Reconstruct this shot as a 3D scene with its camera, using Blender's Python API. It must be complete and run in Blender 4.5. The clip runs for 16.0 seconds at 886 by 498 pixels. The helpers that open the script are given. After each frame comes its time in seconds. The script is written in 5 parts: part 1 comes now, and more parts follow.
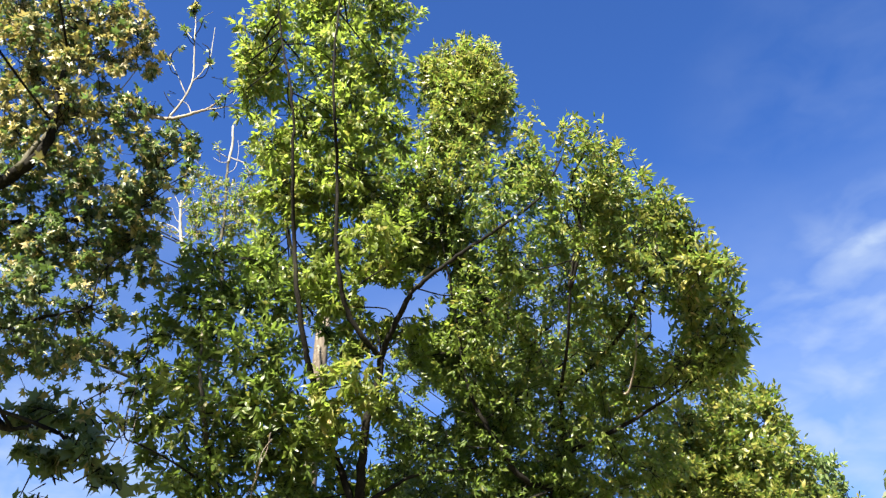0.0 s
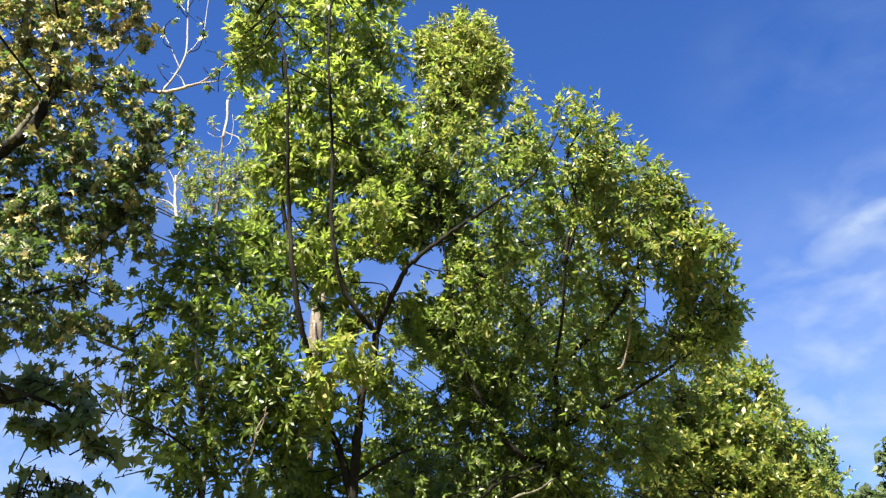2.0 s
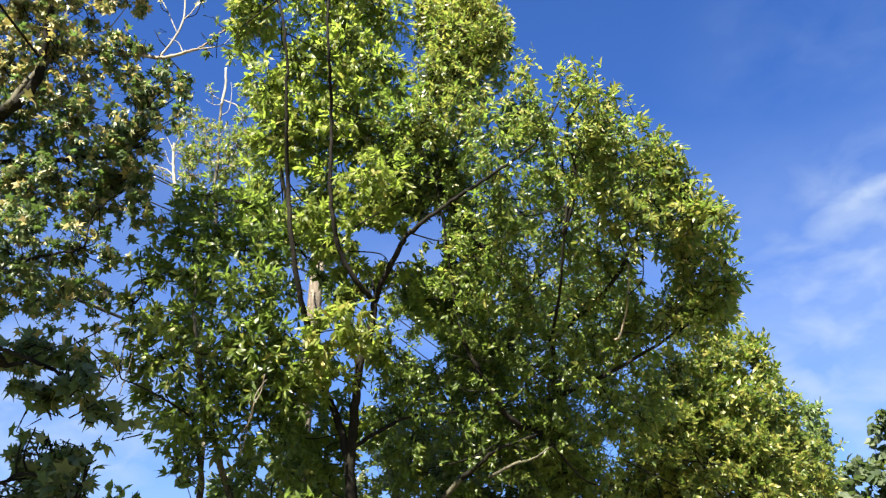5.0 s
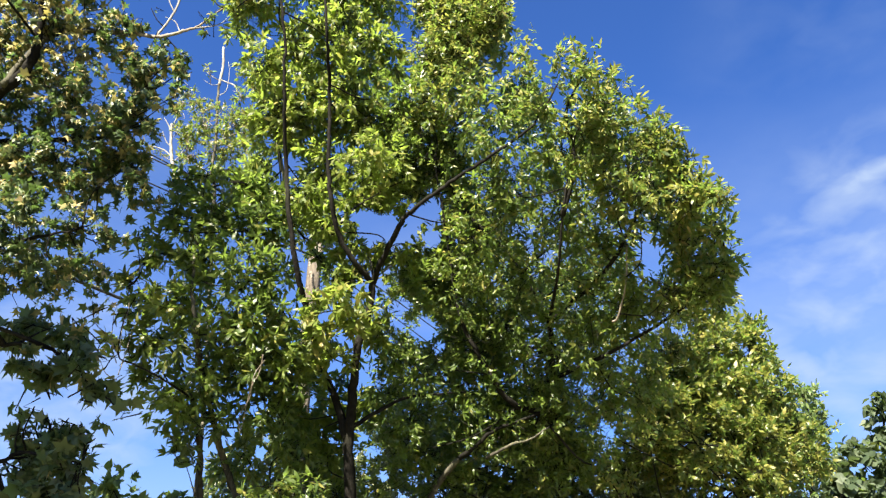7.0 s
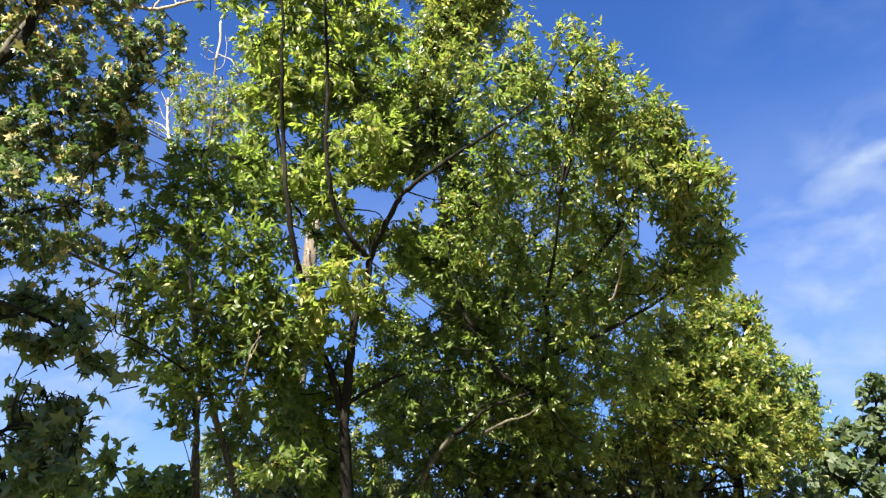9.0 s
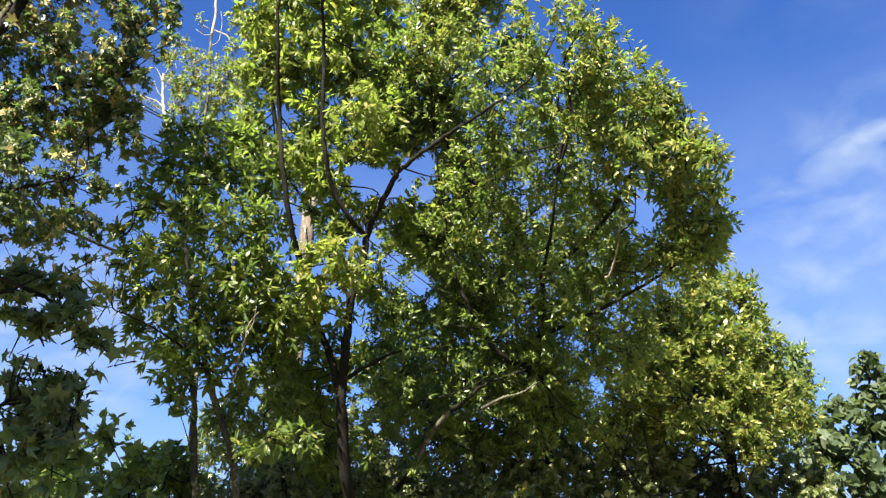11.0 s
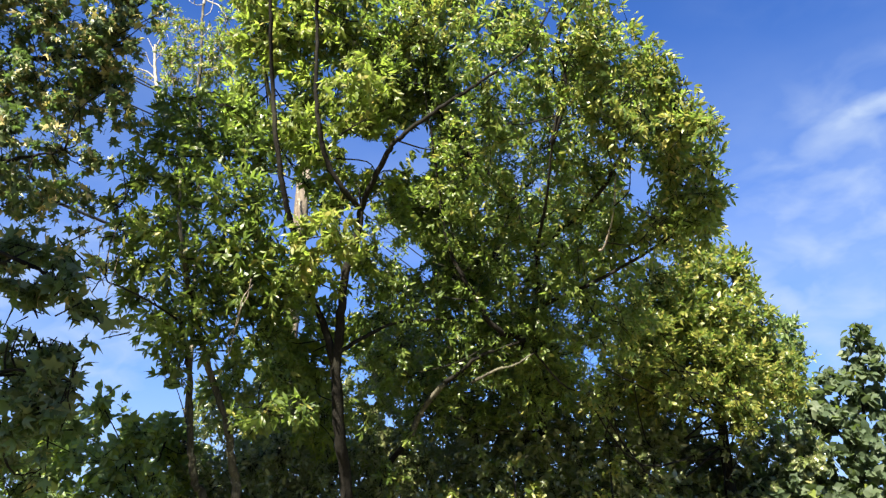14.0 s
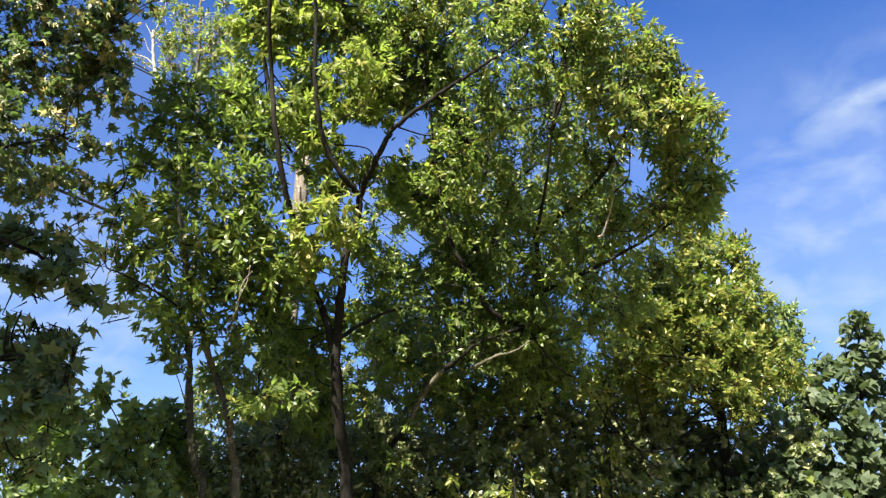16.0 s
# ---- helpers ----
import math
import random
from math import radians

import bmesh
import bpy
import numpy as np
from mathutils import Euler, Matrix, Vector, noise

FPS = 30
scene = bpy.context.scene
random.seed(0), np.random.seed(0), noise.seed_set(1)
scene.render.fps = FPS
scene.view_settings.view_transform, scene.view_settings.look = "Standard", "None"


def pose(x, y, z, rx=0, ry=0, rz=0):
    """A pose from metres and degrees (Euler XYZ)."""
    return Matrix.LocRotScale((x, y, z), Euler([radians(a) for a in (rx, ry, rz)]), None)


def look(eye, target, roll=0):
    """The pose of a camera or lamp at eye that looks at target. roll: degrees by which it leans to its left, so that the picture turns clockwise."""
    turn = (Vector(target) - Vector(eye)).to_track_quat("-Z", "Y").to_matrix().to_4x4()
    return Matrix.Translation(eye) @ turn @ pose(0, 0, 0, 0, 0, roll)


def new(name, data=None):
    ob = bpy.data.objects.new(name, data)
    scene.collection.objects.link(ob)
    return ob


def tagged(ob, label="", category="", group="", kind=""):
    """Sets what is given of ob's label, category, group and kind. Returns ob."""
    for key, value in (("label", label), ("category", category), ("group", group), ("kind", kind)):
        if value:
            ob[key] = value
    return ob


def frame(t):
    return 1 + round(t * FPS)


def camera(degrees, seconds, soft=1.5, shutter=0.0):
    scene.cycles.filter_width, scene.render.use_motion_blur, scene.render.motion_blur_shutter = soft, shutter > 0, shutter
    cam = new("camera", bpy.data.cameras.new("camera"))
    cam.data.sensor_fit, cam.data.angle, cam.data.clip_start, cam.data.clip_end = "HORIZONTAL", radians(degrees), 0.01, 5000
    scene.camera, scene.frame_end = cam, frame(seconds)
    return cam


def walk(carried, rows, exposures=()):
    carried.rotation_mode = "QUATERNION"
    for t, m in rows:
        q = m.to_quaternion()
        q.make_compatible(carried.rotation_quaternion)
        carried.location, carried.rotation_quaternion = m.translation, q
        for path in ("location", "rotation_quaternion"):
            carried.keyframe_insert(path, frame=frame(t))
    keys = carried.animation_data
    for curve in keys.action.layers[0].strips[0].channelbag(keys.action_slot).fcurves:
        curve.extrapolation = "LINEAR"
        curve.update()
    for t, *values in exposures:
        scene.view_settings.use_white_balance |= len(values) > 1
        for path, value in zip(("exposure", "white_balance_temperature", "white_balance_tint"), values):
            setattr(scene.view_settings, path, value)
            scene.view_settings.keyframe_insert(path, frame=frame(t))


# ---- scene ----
cam = camera(60.0, 16.0, soft=1.35)
walk(cam, [
    (0.0, pose(-0.013, -0.029, 1.621, 125.09, 0.45, 0.85)),
    (0.5, pose(-0.008, -0.025, 1.618, 124.52, 0.47, 0.73)),
    (1.0, pose(-0.009, -0.022, 1.616, 124.05, 0.53, 0.60)),
    (1.5, pose(-0.007, -0.019, 1.614, 123.68, 0.53, 0.56)),
    (2.0, pose(-0.005, -0.018, 1.612, 123.34, 0.49, 0.53)),
    (2.5, pose(-0.005, -0.013, 1.610, 122.96, 0.40, 0.52)),
    (3.0, pose(-0.005, -0.011, 1.608, 122.62, 0.32, 0.48)),
    (3.5, pose(-0.007, -0.007, 1.603, 122.27, 0.28, 0.42)),
    (4.0, pose(-0.006, -0.007, 1.600, 121.94, 0.18, 0.35)),
    (6.5, pose(-0.001, 0.004, 1.593, 120.21, 0.03, 0.04)),
    (7.0, pose(-0.001, 0.004, 1.593, 119.90, -0.00, 0.00)),
    (7.5, pose(-0.001, 0.006, 1.589, 119.55, -0.05, -0.10)),
    (8.0, pose(-0.003, 0.009, 1.585, 119.21, -0.13, -0.20)),
    (8.5, pose(0.000, 0.011, 1.586, 118.82, -0.24, -0.27)),
    (9.0, pose(-0.000, 0.014, 1.581, 118.32, -0.36, -0.44)),
    (11.5, pose(0.003, 0.023, 1.569, 116.35, -0.35, -0.74)),
    (12.0, pose(0.004, 0.026, 1.568, 115.96, -0.30, -0.76)),
    (12.5, pose(0.004, 0.027, 1.566, 115.59, -0.25, -0.87)),
    (13.0, pose(0.004, 0.029, 1.566, 115.27, -0.23, -0.94)),
    (13.5, pose(0.008, 0.029, 1.564, 114.97, -0.30, -1.04)),
    (14.0, pose(0.009, 0.026, 1.561, 114.76, -0.25, -1.05)),
    (14.5, pose(0.008, 0.029, 1.561, 114.51, -0.22, -1.05)),
    (15.0, pose(0.011, 0.030, 1.558, 114.28, -0.21, -1.05)),
    (15.5, pose(0.012, 0.033, 1.555, 114.08, -0.23, -1.07)),
    (16.0, pose(0.014, 0.032, 1.551, 113.83, -0.27, -1.08)),
], exposures=[(0.0, 2.6), (16.0, 2.6)])

# ---- light: a clear morning sky with thin cloud, sun behind the camera and to the left ----
SUN_AZ, SUN_EL = -158.0, 38.0
sun_dir = Vector((math.sin(radians(SUN_AZ)) * math.cos(radians(SUN_EL)), math.cos(radians(SUN_AZ)) * math.cos(radians(SUN_EL)), math.sin(radians(SUN_EL))))
sun_data = bpy.data.lights.new("sun", "SUN")
sun_data.energy, sun_data.angle, sun_data.color = 5.0, radians(0.53), (1.0, 0.905, 0.745)
sun = new("sun", sun_data)
sun.matrix_world = look(sun_dir * 60, (0, 0, 0))


class Nodes:
    """A short way to write node trees."""

    def __init__(self, tree):
        self.tree = tree
        tree.nodes.clear()

    def add(self, kind, inputs=None, **props):
        n = self.tree.nodes.new("ShaderNode" + kind)
        for k, v in props.items():
            setattr(n, k, v)
        for k, v in (inputs or {}).items():
            if isinstance(v, bpy.types.NodeSocket):
                self.tree.links.new(v, n.inputs[k])
            else:
                n.inputs[k].default_value = v
        return n

    def math(self, op, x, y=0.0, clamp=False):
        return self.add("Math", {0: x, 1: y}, operation=op, use_clamp=clamp).outputs[0]

    def ramp(self, fac, stops):
        n = self.add("ValToRGB", {0: fac})
        el = n.color_ramp.elements
        while len(el) < len(stops):
            el.new(0.5)
        for e, (pos, col) in zip(el, stops):
            e.position, e.color = pos, (*col, 1)
        return n.outputs[0]

    def mix(self, fac, x, y, blend="MIX"):
        n = self.add("Mix", data_type="RGBA", blend_type=blend)
        for i, v in ((0, fac), (6, x), (7, y)):
            if isinstance(v, bpy.types.NodeSocket):
                self.tree.links.new(v, n.inputs[i])
            else:
                n.inputs[i].default_value = v if i == 0 else (*v, 1)
        return n.outputs[2]


world = bpy.data.worlds.new("sky")
scene.world = world
world.use_nodes = True
w = Nodes(world.node_tree)
sky = w.add("TexSky", sky_type="NISHITA", sun_disc=False, sun_elevation=radians(SUN_EL), sun_rotation=radians(SUN_AZ), altitude=100, air_density=1.0, dust_density=0.6, ozone_density=2.0)
tint = w.mix(1.0, sky.outputs[0], (0.266, 0.459, 0.825), "MULTIPLY")
way = w.add("TexCoord").outputs["Generated"]
# thin cloud: a hazy bank low on the east side, a brighter streak above it, a bank low in the west, and faint far puffs
bank_dir = (0.547, 0.763, 0.346)
bank = w.add("VectorMath", {0: way, 1: bank_dir}, operation="DOT_PRODUCT").outputs["Value"]
bank = w.add("MapRange", {"Value": bank, "From Min": 0.962, "From Max": 0.994}, interpolation_type="SMOOTHSTEP").outputs[0]
stretch = w.add("Mapping", {"Vector": way, "Scale": (1.0, 1.0, 1.9), "Rotation": (0.2, 0.5, 0.3)}).outputs[0]
puff = w.add("TexNoise", {"Vector": stretch, "Scale": 13.0, "Detail": 4.0, "Roughness": 0.5, "Distortion": 0.3}).outputs[0]
puff = w.add("MapRange", {"Value": puff, "From Min": 0.32, "From Max": 0.75}).outputs[0]
veil = w.math("MULTIPLY", w.math("ADD", w.math("MULTIPLY", puff, 0.75), 0.22), bank, True)
streak_mid = Vector((0.500, 0.700, 0.510))
along = (Vector((0.503, 0.697, 0.511)) - Vector((0.442, 0.744, 0.501))).normalized()
across = streak_mid.cross(along)


def offset(axis, reach):
    d = w.add("VectorMath", {0: way, 1: axis}, operation="DOT_PRODUCT").outputs["Value"]
    d = w.math("DIVIDE", w.math("SUBTRACT", d, streak_mid.dot(axis)), reach)
    return w.math("MULTIPLY", d, d)


streak = w.math("SUBTRACT", 1.0, w.math("ADD", offset(along, 0.08), offset(across, 0.015)), True)
wisp = w.add("TexNoise", {"Vector": stretch, "Scale": 22.0, "Detail": 4.0, "Distortion": 0.5}).outputs[0]
wisp = w.add("MapRange", {"Value": wisp, "From Min": 0.3, "From Max": 0.7}).outputs[0]
facing = w.add("VectorMath", {0: way, 1: streak_mid}, operation="DOT_PRODUCT").outputs["Value"]
streak = w.math("MULTIPLY", w.math("MULTIPLY", streak, wisp), w.math("MULTIPLY", w.math("GREATER_THAN", facing, 0.5), 0.55))
veil = w.math("ADD", veil, streak, True)
high = w.add("VectorMath", {0: way, 1: (0.491, 0.631, 0.601)}, operation="DOT_PRODUCT").outputs["Value"]
high = w.add("MapRange", {"Value": high, "From Min": 0.965, "From Max": 0.998}, interpolation_type="SMOOTHSTEP").outputs[0]
veil = w.math("ADD", veil, w.math("MULTIPLY", w.math("MULTIPLY", high, puff), 0.11), True)
west = w.add("VectorMath", {0: way, 1: (-0.440, 0.850, 0.289)}, operation="DOT_PRODUCT").outputs["Value"]
west = w.add("MapRange", {"Value": west, "From Min": 0.985, "From Max": 0.998}, interpolation_type="SMOOTHSTEP").outputs[0]
veil = w.math("ADD", veil, w.math("MULTIPLY", west, w.math("ADD", w.math("MULTIPLY", wisp, 0.5), 0.35)), True)
low = w.add("SeparateXYZ", {0: way}).outputs[2]
haze = w.add("MapRange", {"Value": low, "From Min": 0.64, "From Max": 0.42}).outputs[0]
bottom = w.add("MapRange", {"Value": low, "From Min": 0.32, "From Max": 0.10}).outputs[0]
low = w.add("MapRange", {"Value": low, "From Min": 0.62, "From Max": 0.05}).outputs[0]
far_puff = w.add("TexNoise", {"Vector": stretch, "Scale": 3.1, "Detail": 5.0, "Roughness": 0.55}).outputs[0]
far_puff = w.add("MapRange", {"Value": far_puff, "From Min": 0.42, "From Max": 0.75}).outputs[0]
veil = w.math("MAXIMUM", veil, w.math("MULTIPLY", w.math("MULTIPLY", far_puff, low), 0.8), True)
haze = w.math("MULTIPLY", haze, w.math("ADD", w.math("MULTIPLY", far_puff, 0.45), 0.16))
veil = w.math("MAXIMUM", veil, w.math("MAXIMUM", haze, w.math("MULTIPLY", bottom, 0.9)), True)
clouded = w.mix(w.math("MULTIPLY", veil, 0.8), tint, (2.12, 2.6, 3.36))
back = w.add("Background", {"Color": clouded, "Strength": 0.05})
w.add("OutputWorld", {"Surface": back.outputs[0]})


# ---- materials ----
def material(name):
    m = bpy.data.materials.new(name)
    m.use_nodes = True
    return m, Nodes(m.node_tree)


def leaf_material(name, stops, glow, through_share=0.36, gloss=0.4, sheen=0.5):
    m, n = material(name)
    one = n.add("ObjectInfo").outputs["Random"]
    isle = n.add("NewGeometry").outputs["Random Per Island"]
    pick = n.math("FRACT", n.math("ADD", one, n.math("MULTIPLY", isle, 7.31)))
    place = n.add("NewGeometry").outputs["Position"]
    patch = n.add("TexNoise", {"Vector": place, "Scale": 0.9, "Detail": 2.0}).outputs[0]
    pick = n.math("ADD", n.math("MULTIPLY", pick, 0.62), n.math("MULTIPLY", n.math("SUBTRACT", patch, 0.3), 0.85), True)
    spots = n.add("TexNoise", {"Vector": place, "Scale": 55.0, "Detail": 3.0, "Roughness": 0.65}).outputs[0]
    col = n.ramp(pick, stops)
    col = n.mix(n.math("MULTIPLY", n.add("MapRange", {"Value": spots, "From Min": 0.55, "From Max": 0.8}).outputs[0], 0.2), col, (0.11, 0.09, 0.025))
    bump = n.add("Bump", {"Height": spots, "Strength": 0.25, "Distance": 0.01}).outputs[0]
    front = n.add("BsdfPrincipled", {"Base Color": col, "Roughness": gloss, "Specular IOR Level": sheen, "Normal": bump})
    glowing = n.add("BsdfTranslucent", {"Color": n.mix(0.6, col, glow)})
    both = n.add("MixShader", {0: through_share, 1: front.outputs[0], 2: glowing.outputs[0]})
    n.add("OutputMaterial", {"Surface": both.outputs[0]})
    return m


def bark_material(name, dark, light, scale=9.0, relief=0.5, pale=0.4):
    m, n = material(name)
    place = n.add("NewGeometry").outputs["Position"]
    long = n.add("Mapping", {"Vector": place, "Scale": (1, 1, 0.22)}).outputs[0]
    ridges = n.add("TexNoise", {"Vector": long, "Scale": scale * 4, "Detail": 6.0, "Roughness": 0.65, "Distortion": 0.6}).outputs[0]
    blotch = n.add("TexNoise", {"Vector": place, "Scale": scale * 0.35, "Detail": 3.0}).outputs[0]
    col = n.ramp(n.math("ADD", n.math("MULTIPLY", ridges, 0.6), n.math("MULTIPLY", blotch, 0.4)), [(0.36, dark), (0.62, light)])
    moss = n.add("MapRange", {"Value": blotch, "From Min": 0.56, "From Max": 0.75}).outputs[0]
    col = n.mix(n.math("MULTIPLY", moss, 0.35), col, (light[0] * 1.2, light[1] * 1.45, light[2] * 0.8))
    # pale patches: lichen, plus dappled sunlight put into the colour
    lichen_and_sun = n.add("TexNoise", {"Vector": place, "Scale": scale * 1.6, "Detail": 4.0, "Roughness": 0.6}).outputs[0]
    lichen_and_sun = n.add("MapRange", {"Value": lichen_and_sun, "From Min": 0.58, "From Max": 0.68}).outputs[0]
    col = n.mix(n.math("MULTIPLY", lichen_and_sun, pale), col, tuple(min(0.4, c * 2.8) for c in light))
    bump = n.add("Bump", {"Height": ridges, "Strength": relief, "Distance": 0.02}).outputs[0]
    front = n.add("BsdfPrincipled", {"Base Color": col, "Roughness": 0.92, "Specular IOR Level": 0.06, "Normal": bump})
    n.add("OutputMaterial", {"Surface": front.outputs[0]})
    return m


GREEN = leaf_material("green_leaf", [(0.0, (0.032, 0.058, 0.012)), (0.45, (0.068, 0.104, 0.022)), (0.8, (0.127, 0.158, 0.032)), (1.0, (0.195, 0.201, 0.045))], (0.27, 0.41, 0.06), 0.5, 0.37, 0.5)
TURNED = leaf_material("turning_leaf", [(0.0, (0.103, 0.126, 0.025)), (0.5, (0.169, 0.177, 0.039)), (0.85, (0.263, 0.232, 0.063)), (1.0, (0.376, 0.283, 0.116))], (0.40, 0.45, 0.08), 0.44, 0.42, 0.45)
LIME = leaf_material("fresh_green_leaf", [(0.0, (0.058, 0.087, 0.020)), (0.45, (0.105, 0.140, 0.029)), (0.8, (0.165, 0.187, 0.040)), (1.0, (0.233, 0.231, 0.060))], (0.345, 0.49, 0.065), 0.56, 0.42, 0.4)
MAPLE = leaf_material("maple_leaf", [(0.0, (0.025, 0.045, 0.018)), (0.5, (0.056, 0.083, 0.029)), (1.0, (0.123, 0.137, 0.044))], (0.20, 0.35, 0.07), 0.30, 0.42, 0.5)
MAPLE_TURNED = leaf_material("turning_maple_leaf", [(0.0, (0.143, 0.164, 0.048)), (0.45, (0.244, 0.222, 0.084)), (0.8, (0.361, 0.284, 0.138)), (1.0, (0.486, 0.379, 0.231))], (0.42, 0.38, 0.09), 0.34, 0.5)
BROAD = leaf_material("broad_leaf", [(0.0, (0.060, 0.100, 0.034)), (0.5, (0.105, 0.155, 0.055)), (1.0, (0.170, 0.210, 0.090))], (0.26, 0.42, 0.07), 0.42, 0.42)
DUSTY = leaf_material("dusty_broad_leaf", [(0.0, (0.024, 0.042, 0.021)), (0.5, (0.047, 0.070, 0.036)), (1.0, (0.085, 0.106, 0.060))], (0.18, 0.27, 0.07), 0.34, 0.6, 0.35)
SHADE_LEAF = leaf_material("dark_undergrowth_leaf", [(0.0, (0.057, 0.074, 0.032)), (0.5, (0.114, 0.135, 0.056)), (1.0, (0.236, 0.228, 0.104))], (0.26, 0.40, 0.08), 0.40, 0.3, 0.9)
# near-black base: the foliage's shade on stems is put into the colour
BARK = bark_material("shaded_dark_bark", (0.0045, 0.0043, 0.0038), (0.016, 0.015, 0.013), pale=0.4)
# mid tone; on the leaning limb and twin stems it paints sunlight
MID = bark_material("mid_tone_bark", (0.016, 0.0155, 0.012), (0.085, 0.08, 0.062), scale=7.0, pale=0.75)
PALE = bark_material("pale_bark", (0.08, 0.065, 0.05), (0.27, 0.23, 0.185), relief=0.3)
DEAD = bark_material("bleached_dead_wood", (0.095, 0.088, 0.076), (0.27, 0.255, 0.228), relief=0.3)
POLE_WOOD = bark_material("weathered_pole_wood", (0.050, 0.041, 0.032), (0.155, 0.134, 0.110), scale=6.0, relief=0.25)


def ground_material():
    m, n = material("rough_grass")
    place = n.add("NewGeometry").outputs["Position"]
    fine = n.add("TexNoise", {"Vector": place, "Scale": 14.0, "Detail": 6.0, "Roughness": 0.7}).outputs[0]
    wide = n.add("TexNoise", {"Vector": place, "Scale": 0.35, "Detail": 4.0}).outputs[0]
    col = n.mix(n.add("MapRange", {"Value": wide, "From Min": 0.34, "From Max": 0.64}).outputs[0], n.ramp(fine, [(0.3, (0.055, 0.062, 0.026)), (0.7, (0.14, 0.14, 0.065))]), n.ramp(fine, [(0.3, (0.12, 0.11, 0.062)), (0.7, (0.25, 0.22, 0.13))]))
    bump = n.add("Bump", {"Height": fine, "Strength": 0.7, "Distance": 0.05}).outputs[0]
    n.add("OutputMaterial", {"Surface": n.add("BsdfPrincipled", {"Base Color": col, "Roughness": 0.95, "Specular IOR Level": 0.2, "Normal": bump}).outputs[0]})
    return m


SOIL = ground_material()


def cable_material():
    m, n = material("black_cable")
    place = n.add("NewGeometry").outputs["Position"]
    worn = n.add("TexNoise", {"Vector": place, "Scale": 20.0, "Detail": 3.0}).outputs[0]
    col = n.ramp(worn, [(0.3, (0.006, 0.006, 0.007)), (0.7, (0.018, 0.018, 0.02))])
    n.add("OutputMaterial", {"Surface": n.add("BsdfPrincipled", {"Base Color": col, "Roughness": 0.6}).outputs[0]})
    return m


CABLE = cable_material()


# ---- mesh tools ----
def tri_mesh(name, verts, tris, mats, index=None, smooth=True):
    me = bpy.data.meshes.new(name)
    verts, tris = np.asarray(verts, np.float32), np.asarray(tris, np.int32)
    me.vertices.add(len(verts))
    me.vertices.foreach_set("co", verts.ravel())
    me.loops.add(tris.size)
    me.loops.foreach_set("vertex_index", tris.ravel())
    me.polygons.add(len(tris))
    me.polygons.foreach_set("loop_start", np.arange(0, tris.size, 3, dtype=np.int32))
    me.polygons.foreach_set("loop_total", np.full(len(tris), 3, np.int32))
    if index is not None:
        me.polygons.foreach_set("material_index", np.asarray(index, np.int32))
    me.polygons.foreach_set("use_smooth", np.full(len(tris), smooth))
    for m in mats:
        me.materials.append(m)
    me.update(calc_edges=True)
    return me


def smooth_line(points, steps=6):
    """Catmull-Rom through the points."""
    p = np.array(points, float)
    if len(p) < 3:
        s = np.linspace(0, 1, steps + 1)[:, None]
        return p[0] * (1 - s) + p[-1] * s
    p = np.vstack([2 * p[0] - p[1], p, 2 * p[-1] - p[-2]])
    out = []
    for i in range(1, len(p) - 2):
        for s in np.arange(steps) / steps:
            out.append(0.5 * (2 * p[i] + (p[i + 1] - p[i - 1]) * s + (2 * p[i - 1] - 5 * p[i] + 4 * p[i + 1] - p[i + 2]) * s * s + (3 * p[i] - p[i - 1] - 3 * p[i + 1] + p[i + 2]) * s ** 3))
    out.append(p[-2])
    return np.array(out)


def tube(line, r0, r1, sides=8, rough=0.0, rng=None):
    """A tapered tube round a line: vertices and triangles."""
    line = np.asarray(line, float)
    n = len(line)
    t = np.gradient(line, axis=0)
    t /= np.linalg.norm(t, axis=1)[:, None] + 1e-9
    ref = np.array([0.31, 0.92, 0.17]) if abs(t[0][2]) > 0.7 else np.array([0.0, 0.1, 1.0])
    u = np.cross(t, ref)
    u /= np.linalg.norm(u, axis=1)[:, None] + 1e-9
    v = np.cross(t, u)
    rad = np.linspace(r0, r1, n)[:, None] * np.ones((n, sides))
    if rough and rng is not None:
        rad *= 1 + rough * rng.normal(size=(n, sides)) + rough * rng.normal(size=(n, 1))
    ang = np.linspace(0, 2 * np.pi, sides, endpoint=False)
    ring = line[:, None] + rad[..., None] * (np.cos(ang)[None, :, None] * u[:, None] + np.sin(ang)[None, :, None] * v[:, None])
    verts = np.vstack([ring.reshape(-1, 3), line[:1], line[-1:]])
    tris = []
    for i in range(n - 1):
        for j in range(sides):
            k = (j + 1) % sides
            q, s = i * sides, (i + 1) * sides
            tris += [(q + j, q + k, s + k), (q + j, s + k, s + j)]
    for j in range(sides):
        k = (j + 1) % sides
        tris += [(n * sides, k, j), (n * sides + 1, (n - 1) * sides + j, (n - 1) * sides + k)]
    return verts, np.array(tris)


class Pile:
    """Gathers pieces of one mesh."""

    def __init__(self):
        self.v, self.f, self.n = [], [], 0

    def add(self, vf):
        self.v.append(vf[0])
        self.f.append(vf[1] + self.n)
        self.n += len(vf[0])

    def mesh(self, name, mats, base=(0, 0, 0)):
        return tri_mesh(name, np.vstack(self.v) - np.array(base), np.vstack(self.f), mats)


def part(name, me, parent, label="", kind=""):
    ob = new(name, me)
    ob.parent = parent
    return tagged(ob, label, kind=kind)


